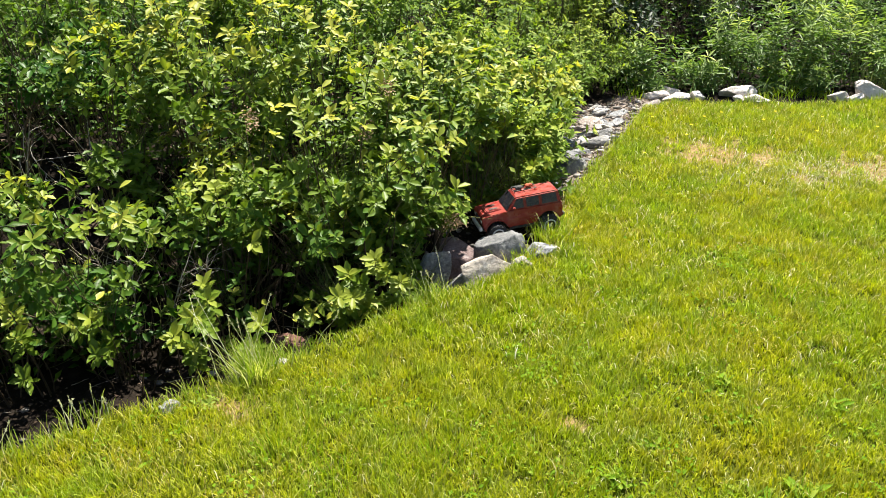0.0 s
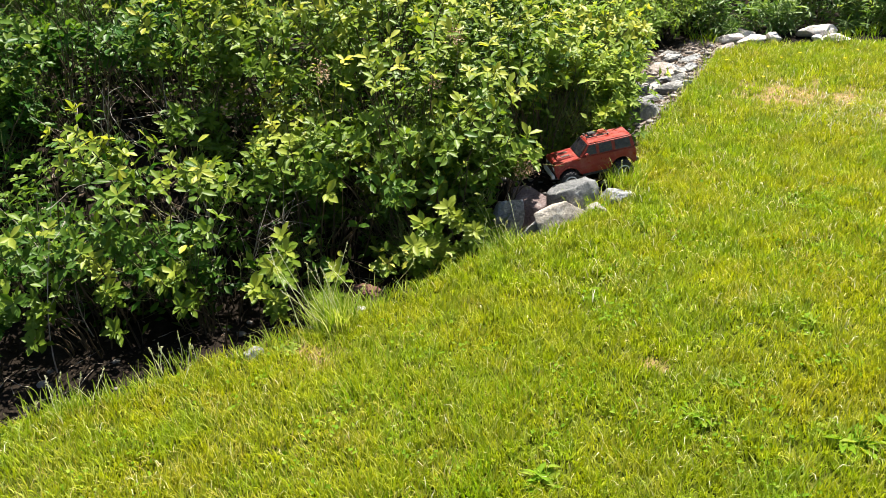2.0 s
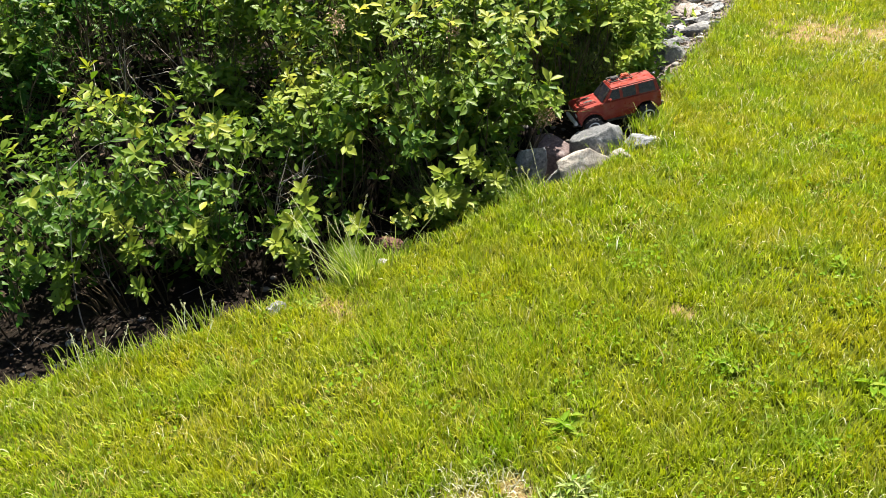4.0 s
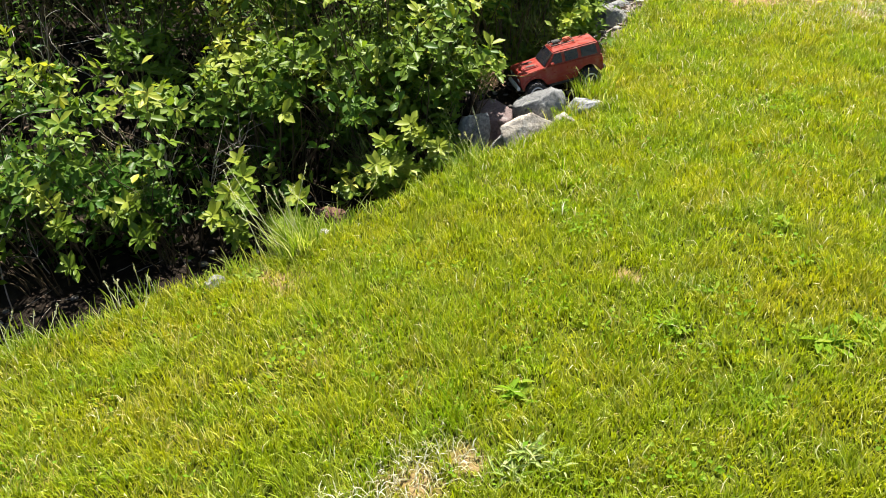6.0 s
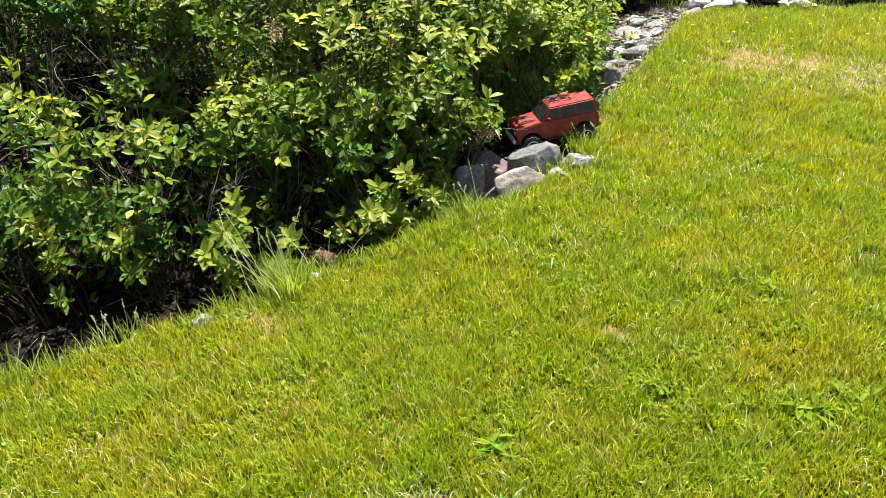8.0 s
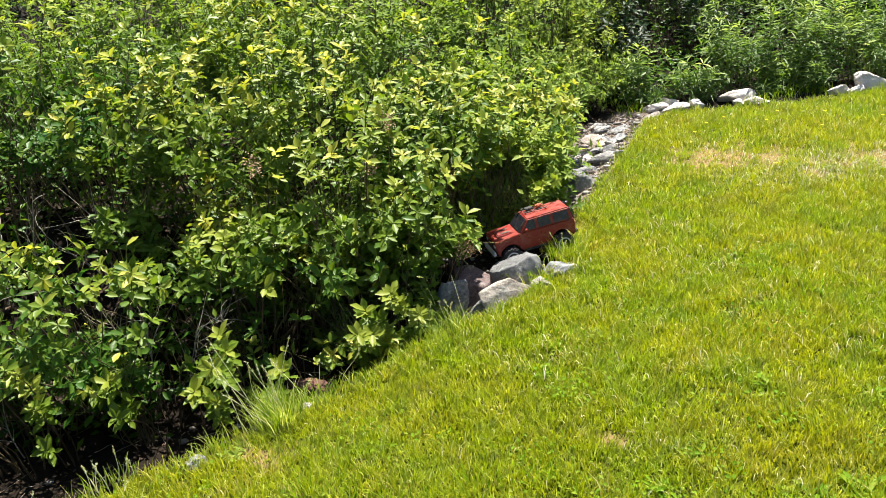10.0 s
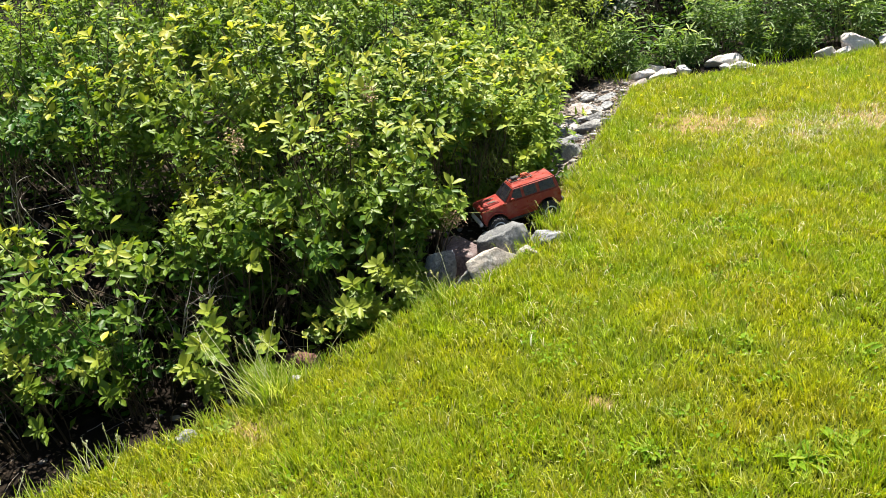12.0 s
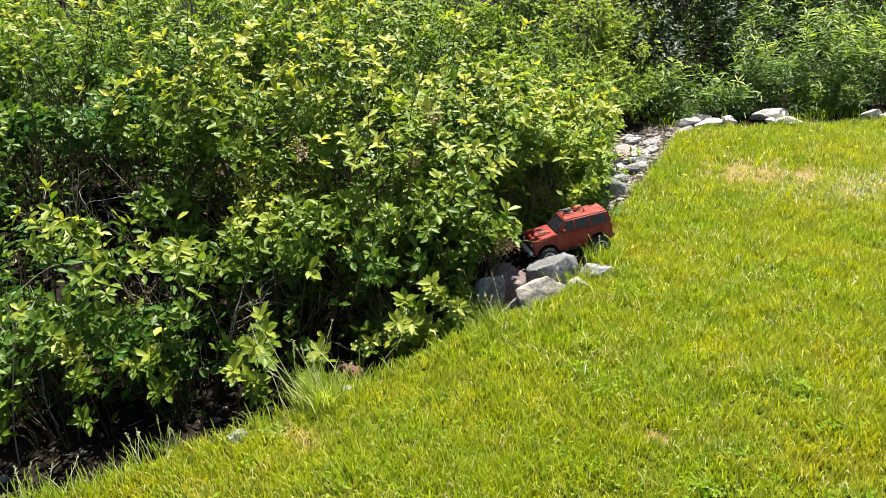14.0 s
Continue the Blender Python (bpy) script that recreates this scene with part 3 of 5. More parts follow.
def shrub(at, tall, radius, stems, label, material=M_SHRUB, lean=(0, 0), stem_material=M_STEM, name="shrub", category="shrub", bright=0.0, single=0, **over):
    """A many-stemmed shrub: bare lower stems, side shoots and spirals of leaves."""
    o = dict(SHRUB, **over)
    ang, r = rng.uniform(0, 2 * np.pi, stems), np.sqrt(rng.uniform(0, 1, stems))
    foot = np.column_stack([0.5 * radius * r * np.cos(ang), 0.5 * radius * r * np.sin(ang)])
    gz = height(at[0] + foot[:, 0], at[1] + foot[:, 1])
    z0 = float(height(at[0], at[1]))
    start = np.column_stack([foot, gz - z0 - 0.03])
    out = np.column_stack([np.cos(ang), np.sin(ang)]) * (r * rng.uniform(0.5, 1.1, stems))[:, None] * radius / tall * 0.9
    way = unit(np.column_stack([out * 0.8 + 0.25 * np.array(lean), np.ones(stems)]))
    length = tall * rng.uniform(0.45, 1.15, stems) * (1.02 - 0.25 * r)
    bend = np.column_stack([out * 0.9 + 1.7 * np.array(lean) + rng.normal(0, 0.12, (stems, 2)), -0.3 * r])
    main = shoots(start, way, length, bend)
    ns = stems * o["sides"]
    which = rng.integers(0, stems, ns)
    b0, ax = point_on(main, which, rng.uniform(0.3, 0.97, ns))
    keep = clumps(at, b0) > -0.5
    which, b0, ax, ns = which[keep], b0[keep], ax[keep], int(keep.sum())
    sway = unit(ax * 0.6 + rng.normal(0, 0.6, (ns, 3)) + np.array([0, 0, 0.35]))
    slen = o["side_len"] * rng.uniform(0.4, 1.2, ns)
    side = shoots(b0, sway, slen, np.column_stack([rng.normal(0, 0.2, (ns, 2)), np.full(ns, 0.35)]), 5)
    base = thing(name, label, category, (at[0], at[1], z0))
    under(base, "stem_thicket", tubes_mesh("stem_thicket", main, rng.uniform(0.0028, 0.0048, stems), stem_material, 5), kind="stuff")
    under(base, "shoot_thicket", tubes_mesh("shoot_thicket", side, np.full(ns, 0.0016), M_GREEN_STEM, 3), kind="stuff")
    sets = [leafed(main, length, o["step"], o["first"], o["leaf_len"], o["leaf_wide"], o["lift"], o["droop"], o["rosette"]),
            leafed(side, slen, o["step"], 0.15, o["leaf_len"] * 0.92, o["leaf_wide"], o["lift"], o["droop"], o["rosette"])]
    cols = [np.concatenate(c) for c in zip(*sets)]
    # Besides young tips, leaves darken towards the foot: shade put into the colour.
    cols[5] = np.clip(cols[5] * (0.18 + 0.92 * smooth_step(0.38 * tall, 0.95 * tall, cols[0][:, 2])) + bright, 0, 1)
    if o["sides"] or name == "weed_clump":
        keep = clumps(at, cols[0]) + rng.normal(0, 0.25, len(cols[0])) > (-0.7 if o["sides"] else -0.45)
        cols = [c[keep] for c in cols]
    if name == "shrub":
        low = (1 - smooth_step(0.0, 0.40, cols[0][:, 2] + z0)) * (1 - smooth_step(3.2, 3.5, at[1] + cols[0][:, 1])) * (1 - smooth_step(-0.35, -0.1, at[0] + cols[0][:, 0]))
        keep = rng.uniform(size=len(low)) > 0.55 * low
        cols = [c[keep] for c in cols]
    if single:
        order = np.argsort(cols[0][:, 1] + 0.25 * np.abs(cols[0][:, 0]))[:single]
        for k, i in enumerate(order):
            young = min(int(cols[5][i] * 3), 2)
            key = (material.name, young)
            if key not in LEAVES:
                z = np.zeros((1, 3))
                LEAVES[key] = leaves_mesh("leaf", z, z + (1, 0, 0), z + (0, 0, 1), np.ones(1), np.full(1, 0.48), np.array([0.12 + 0.27 * young]), material)
            ex = Vector(unit(cols[1][i]))
            ey = Vector(cols[2][i]).cross(ex).normalized()
            m = Matrix((ex, ey, ex.cross(ey))).transposed().to_4x4()
            m.translation = cols[0][i]
            leaf = under(base, "leaf", LEAVES[key])
            leaf.matrix_basis = m @ Matrix.Scale(float(cols[3][i]), 4)
        rest = np.setdiff1d(np.arange(len(cols[0])), order)
        cols = [c[rest] for c in cols]
    if len(cols[0]):
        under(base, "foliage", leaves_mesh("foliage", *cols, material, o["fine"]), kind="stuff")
    return base


GREEN = "leafy green deciduous shrub with yellow-green young tips beside the ditch"
for x, y, tall, rad, stems, lean, first in (
        (-1.82, 2.86, 0.78, 0.38, 38, (0.0, -0.26), 0.35), (-1.40, 3.0, 0.84, 0.32, 44, (-0.03, -0.26), 0.35), (-0.84, 3.28, 0.80, 0.34, 54, (0.05, -0.26), 0.52), (-0.44, 3.28, 0.50, 0.2, 34, (-0.05, -0.2), 0.25),
        (-0.43, 3.46, 0.86, 0.36, 64, (0.03, -0.28), 0.55), (-0.06, 3.92, 0.82, 0.34, 54, (0.04, -0.10), 0.4), (0.24, 4.35, 0.62, 0.28, 40, (0.15, -0.2), 0.3),
        (-0.55, 3.95, 1.0, 0.45, 56, (0.0, -0.15), 0.5), (-1.05, 3.85, 0.98, 0.40, 48, (0.0, -0.12), 0.6), (-2.3, 3.3, 0.66, 0.42, 38, (0.1, -0.1), 0.3),
        (-0.1, 4.6, 0.95, 0.42, 48, (0.1, -0.1), 0.45), (-1.7, 4.75, 1.05, 0.5, 52, (0, 0), 0.45), (-0.85, 4.75, 1.05, 0.5, 50, (0, 0), 0.45), (-2.35, 4.6, 1.05, 0.5, 50, (0, 0), 0.5),
        (-1.75, 4.1, 0.9, 0.45, 38, (0, -0.1), 0.55), (-0.85, 3.52, 0.62, 0.3, 38, (0, -0.15), 0.3), (-1.16, 3.36, 0.66, 0.28, 30, (0, -0.15), 0.4), (0.22, 3.95, 0.46, 0.2, 44, (0.06, -0.2), 0.2), (0.46, 4.72, 0.55, 0.24, 38, (0.12, -0.15), 0.25),
        (-1.55, 2.88, 0.38, 0.22, 14, (0, -0.1), 0.1), (-1.16, 2.95, 0.38, 0.2, 14, (0, -0.1), 0.1), (-0.86, 3.02, 0.30, 0.16, 14, (0, -0.1), 0.1), (-0.5, 3.2, 0.26, 0.16, 12, (0, -0.1), 0.1), (-0.25, 3.44, 0.55, 0.18, 30, (0.02, -0.12), 0.3), (-1.5, 3.72, 0.8, 0.34, 44, (0, -0.05), 0.35), (-2.0, 3.7, 0.8, 0.36, 44, (0, -0.05), 0.35), (-2.4, 4.0, 0.85, 0.42, 34, (0, -0.05), 0.65),
        (-1.55, 2.64, 0.5, 0.22, 17, (0, -0.2), 0.3), (-1.95, 2.5, 0.55, 0.25, 18, (0, -0.2), 0.3), (-1.18, 2.76, 0.42, 0.2, 14, (0, -0.15), 0.3),
        (-0.22, 3.24, 0.44, 0.16, 26, (-0.02, -0.16), 0.2), (-0.36, 3.10, 0.26, 0.14, 16, (0, -0.1), 0.15), (-0.62, 2.98, 0.26, 0.14, 14, (0, -0.1), 0.15), (-0.08, 3.44, 0.5, 0.16, 26, (0.02, -0.14), 0.25)):
    # bright tints leaves by place: sunlit tone near the boulders, shaded at the left.
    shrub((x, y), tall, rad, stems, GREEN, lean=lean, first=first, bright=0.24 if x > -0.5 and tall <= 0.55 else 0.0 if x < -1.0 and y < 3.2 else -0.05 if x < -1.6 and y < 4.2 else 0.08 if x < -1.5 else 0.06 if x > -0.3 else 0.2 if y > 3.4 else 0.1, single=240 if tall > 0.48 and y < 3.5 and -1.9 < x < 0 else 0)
for x, y, tall, rad, stems in ((0.14, 3.78, 0.50, 0.14, 34), (0.30, 3.92, 0.52, 0.16, 34), (0.45, 4.0, 0.40, 0.13, 28), (0.34, 3.80, 0.30, 0.10, 22), (0.40, 4.16, 0.48, 0.16, 28), (0.52, 4.46, 0.48, 0.18, 28), (0.5, 5.1, 0.66, 0.36, 40), (0.45, 5.7, 0.8, 0.4, 42), (0.3, 6.5, 0.95, 0.5, 44), (-0.4, 5.6, 1.05, 0.5, 44), (-1.3, 5.7, 1.1, 0.55, 44),
                               (-2.3, 5.4, 1.1, 0.55, 44), (-3.0, 4.4, 1.0, 0.55, 42), (-2.9, 3.3, 0.8, 0.5, 36), (-0.6, 6.6, 1.2, 0.6, 44), (-1.8, 6.7, 1.2, 0.6, 44), (-3.1, 5.6, 1.2, 0.6, 44), (-3.0, 6.9, 1.3, 0.65, 44),
                               (0.4, 7.6, 1.2, 0.6, 44), (-0.9, 7.8, 1.4, 0.7, 44), (-2.2, 8.0, 1.4, 0.7, 44), (-3.5, 2.5, 0.8, 0.5, 40), (-4.4, 2.6, 0.9, 0.5, 40), (-5.2, 1.9, 0.9, 0.55, 40), (-5.3, 3.4, 1.1, 0.6, 40), (-5.6, 5.0, 1.3, 0.7, 40), (-3.8, 3.6, 1.0, 0.5, 36), (-4.0, 5.0, 1.2, 0.6, 40), (-4.2, 6.5, 1.3, 0.7, 40)):
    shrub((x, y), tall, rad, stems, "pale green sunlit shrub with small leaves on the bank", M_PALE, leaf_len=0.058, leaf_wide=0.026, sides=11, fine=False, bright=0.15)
for x, y, tall, rad, stems in ((0.95, 6.05, 0.52, 0.34, 60), (0.9, 6.65, 0.95, 0.42, 70), (1.15, 6.35, 0.62, 0.28, 56), (1.2, 6.9, 1.0, 0.34, 60)):
    shrub((x, y), tall, rad, stems, "yellow-green bush with many small leaves by the stone border", M_PALE, leaf_len=0.042, leaf_wide=0.018, sides=13, side_len=0.12, fine=False, bright=0.32)
# These use the darkened leaf copy in place of real shade.
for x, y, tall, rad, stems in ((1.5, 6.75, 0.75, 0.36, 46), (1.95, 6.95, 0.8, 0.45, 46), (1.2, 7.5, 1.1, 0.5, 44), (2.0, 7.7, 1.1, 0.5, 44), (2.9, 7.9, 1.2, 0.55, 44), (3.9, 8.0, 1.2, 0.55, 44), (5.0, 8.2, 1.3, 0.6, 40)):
    shrub((x, y), tall, rad, stems, "broad-leaved shrub behind the weeds, leaves coloured dark green for shade", M_SHADED_LEAF, fine=False, bright=-0.1)
for x, y, tall, rad, stems in ((1.2, 6.2, 0.42, 0.24, 22), (1.42, 6.12, 0.45, 0.2, 18), (1.78, 5.98, 0.30, 0.2, 36), (1.5, 5.99, 0.22, 0.14, 22), (2.3, 5.97, 0.22, 0.16, 26), (2.62, 5.96, 0.26, 0.16, 26), (2.98, 5.95, 0.3, 0.18, 26), (2.08, 6.15, 0.62, 0.26, 26), (2.4, 6.1, 0.66, 0.28, 28), (2.7, 6.2, 0.74, 0.28, 28), (3.0, 6.1, 0.62, 0.28, 28), (3.35, 6.2, 0.8, 0.34, 30), (3.8, 6.4, 0.95, 0.36, 34),
                               (2.35, 6.6, 0.9, 0.36, 26), (2.85, 6.7, 0.95, 0.36, 26), (3.3, 6.8, 1.0, 0.4, 26), (4.2, 6.9, 1.0, 0.45, 40)):
    shrub((x, y), tall, rad, stems, "clump of tall upright weeds with narrow green leaves", M_WEED, stem_material=M_GREEN_STEM, name="weed_clump", category="weeds",
          leaf_len=0.085, leaf_wide=0.017, step=0.015, first=0.15, sides=0, side_len=0.14, lift=0.5, droop=0.2, fine=False, rosette=3)

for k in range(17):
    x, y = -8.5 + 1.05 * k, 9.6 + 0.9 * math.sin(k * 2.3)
    shrub((x, y), 2.2 + 0.5 * math.sin(k * 1.7), 1.0, 46, "tall thicket shrub at the back of the bank, leaves coloured dark green for shade", M_SHADED_LEAF, leaf_len=0.11, leaf_wide=0.055, step=0.030, sides=10, side_len=0.5, rosette=4, first=0.08, fine=False, bright=0.0)


# ---- stones ----
def boulder(name, label, at, size, material, seed, turn=(0, 0, 0), facets=7, rough=0.10, sink=0.25, detail=5):
    """A weathered stone: a ball cut by a few planes, worn and roughened; it sits a little in the ground."""
    r = random.Random(seed)
    bm = bmesh.new()
    bmesh.ops.create_icosphere(bm, subdivisions=detail, radius=1.0)
    cuts = []
    for _ in range(facets):
        n = Vector((r.gauss(0, 1), r.gauss(0, 1), r.gauss(0, 1))).normalized()
        cuts.append((n, r.uniform(0.45, 0.8)))
    off = Vector((r.uniform(0, 50), r.uniform(0, 50), r.uniform(0, 50)))
    for v in bm.verts:
        p = v.co.copy()
        for n, d in cuts:
            over = p.dot(n) - d
            if over > 0:
                p -= n * over
        p *= 1 + rough * noise.noise(p * 1.7 + off) + rough * 0.55 * noise.noise(p * 5 + off) + rough * 0.35 * noise.noise(p * 12 + off) + rough * 0.2 * noise.noise(p * 27 + off)
        v.co = Vector((p.x * size[0] / 2, p.y * size[1] / 2, p.z * size[2] / 2))
    for f in bm.faces:
        f.smooth = True
    me = bpy.data.meshes.new(name)
    bm.to_mesh(me)
    bm.free()
    me.materials.append(material)
    ob = tagged(new(name, me), label, "rock")
    z = at[2] if len(at) > 2 else float(height(at[0], at[1])) + size[2] * (0.5 - sink)
    ob.matrix_world = pose(at[0], at[1], z, *turn)
    return ob


boulder("boulder", "grey slab-like boulder leaning at the ditch's bank", (-0.033, 3.27, -0.085), (0.15, 0.13, 0.32), M_GREY_STONE, 3, (10, 12, 20), 10, 0.06)
boulder("boulder", "dark reddish-brown block of rock in the stone pile", (0.075, 3.40, -0.09), (0.27, 0.21, 0.31), M_RED_STONE, 5, (0, 8, 12), 10, 0.05)
boulder("boulder", "small round grey stone at the foot of the pile", (0.052, 3.16, -0.11), (0.115, 0.10, 0.21), M_GREY_STONE, 9, (0, 6, 0), 2)
boulder("boulder", "light tan angular block of rock, lichen-streaked", (0.24, 3.19, -0.10), (0.50, 0.23, 0.30), M_TAN_STONE, 12, (0, -4, 14), 11, 0.05)
boulder("boulder", "rounded blue-grey boulder with white scratches", (0.25, 3.37, -0.02), (0.22, 0.20, 0.29), M_BLUE_STONE, 21, (0, 12, -18), 7, 0.07)
boulder("boulder", "pale grey stone half buried in the lawn's edge", (0.43, 3.33, 0.0), (0.15, 0.11, 0.09), M_GREY_STONE, 14, (0, -5, 25), 4)
boulder("boulder", "small pale stone between grass and boulders", (0.35, 3.22, -0.015), (0.14, 0.10, 0.09), M_TAN_STONE, 15, (0, 0, 30), 6)
boulder("boulder", "dark brown-red stone under the shrub in the ditch", (-0.555, 2.80, -0.175), (0.17, 0.13, 0.22), M_RUST_STONE, 31)
boulder("boulder", "dark grey boulder with a pale top in the dry stream", (0.70, 4.42), (0.17, 0.14, 0.13), M_DARK_STONE, 33, (0, 5, 10), 6)
for x, y, size, seed in ((1.46, 5.84, (0.22, 0.15, 0.10), 41), (1.60, 5.76, (0.26, 0.14, 0.09), 42), (1.72, 5.72, (0.13, 0.11, 0.10), 43), (1.56, 5.92, (0.24, 0.12, 0.12), 44),
                         (2.02, 5.82, (0.30, 0.14, 0.12), 45), (2.14, 5.73, (0.20, 0.10, 0.06), 46), (2.0, 5.73, (0.12, 0.08, 0.05), 47),
                         (2.70, 5.76, (0.2, 0.14, 0.12), 48), (2.90, 5.80, (0.27, 0.18, 0.19), 49), (3.10, 5.76, (0.18, 0.14, 0.15), 50), (2.80, 5.72, (0.16, 0.1, 0.09), 51)):
    boulder("boulder", "pale sun-bleached stone lining the lawn's far edge", (x, y), size, M_PALE_STONE, seed, (0, 0, seed * 37 % 60 - 30), 10, 0.11, 0.32, 4)

for x, y, size, turn, m, seed in ((0.90, 4.82, (0.22, 0.12, 0.09), 25, M_DARK_STONE, 81), (0.82, 5.02, (0.17, 0.12, 0.06), -30, M_BED_STONE, 82), (1.05, 5.22, (0.20, 0.11, 0.06), 10, M_GREY_STONE, 83),
                                  (0.93, 5.26, (0.18, 0.12, 0.06), 50, M_BED_STONE, 84), (1.02, 4.84, (0.10, 0.08, 0.06), -15, M_GREY_STONE, 85), (1.17, 5.55, (0.20, 0.10, 0.05), 25, M_GREY_STONE, 86),
                                  (0.98, 5.02, (0.15, 0.09, 0.07), 60, M_DARK_STONE, 87), (0.80, 4.70, (0.13, 0.09, 0.06), -20, M_GREY_STONE, 88)):
    boulder("boulder", "flat weathered slab of rock in the dry stream bed", (x, y), size, m, seed, (6, -4, turn), 9, 0.14, 0.3, 4)
stream_stone = [boulder("stream_stone", "flat grey stone lying in the dry stream bed", (0, 0, 0), (0.11, 0.075, 0.035), m, 60 + k, (0, 0, 0), 12, 0.14, 0.25, 3)
                for k, m in enumerate((M_GREY_STONE, M_TAN_STONE, M_BED_STONE, M_DARK_STONE))]
spots = scatter(900, 0.35, 1.55, 3.75, 5.75)
gap = edge_distance(spots[:, 0], spots[:, 1])
spots = spots[(gap > 0.05) & (gap < 0.38)][:170]
taken = []
for x, y in spots:
    if any(math.hypot(x - a, y - b) < 0.045 for a, b in taken):
        continue
    taken.append((x, y))
    k = rng.uniform(0.25, 0.85) if rng.uniform() < 0.8 or y < 4.6 else rng.uniform(0.9, 1.9)
    m = pose(x, y, float(height(x, y)) + 0.002 * k, rng.uniform(-22, 22), rng.uniform(-22, 22), rng.uniform(0, 360)) @ Matrix.Diagonal((k, k, k * rng.uniform(0.7, 1.4), 1))
    one = copy_thing(stream_stone[int(rng.integers(0, 4))], m)
    one.matrix_basis = m
    tagged(one, group="stones in the dry stream")
for k, ob in enumerate(stream_stone):
    ob.matrix_world = pose(0.93 + 0.03 * k, 5.05 + 0.1 * k, float(height(0.93 + 0.03 * k, 5.05 + 0.1 * k)) + 0.012, 8, -6, 40 * k)
    tagged(ob, group="stones in the dry stream")


# ---- litter on the ditch floor ----
def litter(name, label, n, box, low, high, size, material, flat=0.25):
    p = scatter(n, *box)
    d = edge_distance(p[:, 0], p[:, 1])
    p = p[(d > low) & (d < high)]
    n = len(p)
    base = np.column_stack([p, height(p[:, 0], p[:, 1]) + rng.uniform(0.004, 0.02, n)])
    ang = rng.uniform(0, 6.28, n)
    way = np.column_stack([np.cos(ang), np.sin(ang), rng.normal(0, 0.25, n)])
    normal = np.column_stack([rng.normal(0, flat, (n, 2)), np.ones(n)])
    length = rng.uniform(*size, n)
    me = leaves_mesh(name, base, way, normal, length, length * rng.uniform(0.35, 0.8, n), rng.uniform(0, 1, n), material, False)
    return tagged(new(name, me), label, "litter", kind="stuff")


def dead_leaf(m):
    # Near-black tones also carry the shade in the gaps under the shrubs.
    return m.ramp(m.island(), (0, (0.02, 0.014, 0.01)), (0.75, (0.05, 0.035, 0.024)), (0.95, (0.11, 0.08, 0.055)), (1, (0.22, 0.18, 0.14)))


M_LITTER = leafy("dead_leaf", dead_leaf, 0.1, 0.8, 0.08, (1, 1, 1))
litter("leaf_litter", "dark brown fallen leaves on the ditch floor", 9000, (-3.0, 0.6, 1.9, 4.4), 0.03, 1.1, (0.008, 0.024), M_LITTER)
litter("bank_litter", "dead leaves lying under the shrubs, darkened to stand in for shade", 9000, (-4.0, 1.2, 2.4, 6.5), 1.0, 3.6, (0.03, 0.07), M_LITTER)
litter("stream_litter", "brown leaves and chips among the stream stones", 5500, (0.3, 1.7, 3.5, 5.9), 0.02, 0.5, (0.012, 0.035), M_LITTER)

p = scatter(56000, -3.4, 4.2, 2.7, 8.8)
d = edge_distance(p[:, 0], p[:, 1])
z = np.abs(rng.normal(0, 0.13, len(p))) + 0.02
open_air = np.min([((p[:, 0] - h[0]) / h[3]) ** 2 + ((p[:, 1] - h[1]) / h[4]) ** 2 for h in HOLLOWS[:4]], axis=0) > 1
ok = (d > np.where(p[:, 0] > 1.2, 0.35, 0.75)) & (ruffle(3 * p[:, 0], 3 * p[:, 1], 4) > -0.45) & open_air
p, z = p[ok], z[ok]
n = len(p)
ang = rng.uniform(0, 6.28, n)
size = rng.uniform(0.035, 0.07, n)
tagged(new("undergrowth", leaves_mesh("undergrowth", np.column_stack([p, height(p[:, 0], p[:, 1]) + z]), np.column_stack([np.cos(ang), np.sin(ang), rng.normal(0, 0.35, n)]),
                                      np.array([0, -0.3, 1]) + rng.normal(0, 0.4, (n, 3)), size, size * 0.48, rng.uniform(0, 0.3, n), M_SHRUB, False)),
       "low green seedling growth on the shaded ground under the shrubs", "undergrowth", kind="stuff")

n = 260
p = scatter(n, -2.2, 0.1, 1.9, 3.3)
d = edge_distance(p[:, 0], p[:, 1])
p = p[(d > 0.04) & (d < 0.75)]
n = len(p)
ang = rng.uniform(0, 6.28, n)
sticks = shoots(np.column_stack([p, height(p[:, 0], p[:, 1]) + 0.008]), np.column_stack([np.cos(ang), np.sin(ang), rng.uniform(0.0, 0.25, n)]), rng.uniform(0.04, 0.16, n), rng.normal(0, 0.15, (n, 3)), 5)
tagged(new("twig_litter", tubes_mesh("twig_litter", sticks, rng.uniform(0.0008, 0.002, n), M_TWIG, 4)), "pale dry twigs scattered on the ditch floor", "litter", kind="stuff")

pebble_box = scatter(5200, -2.4, 1.6, 1.8, 5.8)
gap = edge_distance(pebble_box[:, 0], pebble_box[:, 1])
pebble_box = pebble_box[(gap > 0.03) & (gap < 0.7) & (rng.uniform(size=len(gap)) < np.where(pebble_box[:, 0] < 0, 0.2, 1.0))]
bm = bmesh.new()
bmesh.ops.create_icosphere(bm, subdivisions=1, radius=1)
ball_v, ball_f = np.array([v.co[:] for v in bm.verts]), np.array([[v.index for v in f.verts] for f in bm.faces])
bm.free()
n = len(pebble_box)
rad = rng.uniform(0.005, 0.02, n)
shape = ball_v[None] * (1 + rng.normal(0, 0.16, (n, len(ball_v), 1))) * np.stack([rad * rng.uniform(0.8, 1.5, n), rad, rad * 0.6], 1)[:, None]
pv = shape + np.column_stack([pebble_box, height(pebble_box[:, 0], pebble_box[:, 1]) + rad * 0.2])[:, None]
M_PEBBLE = Mat("pebble")
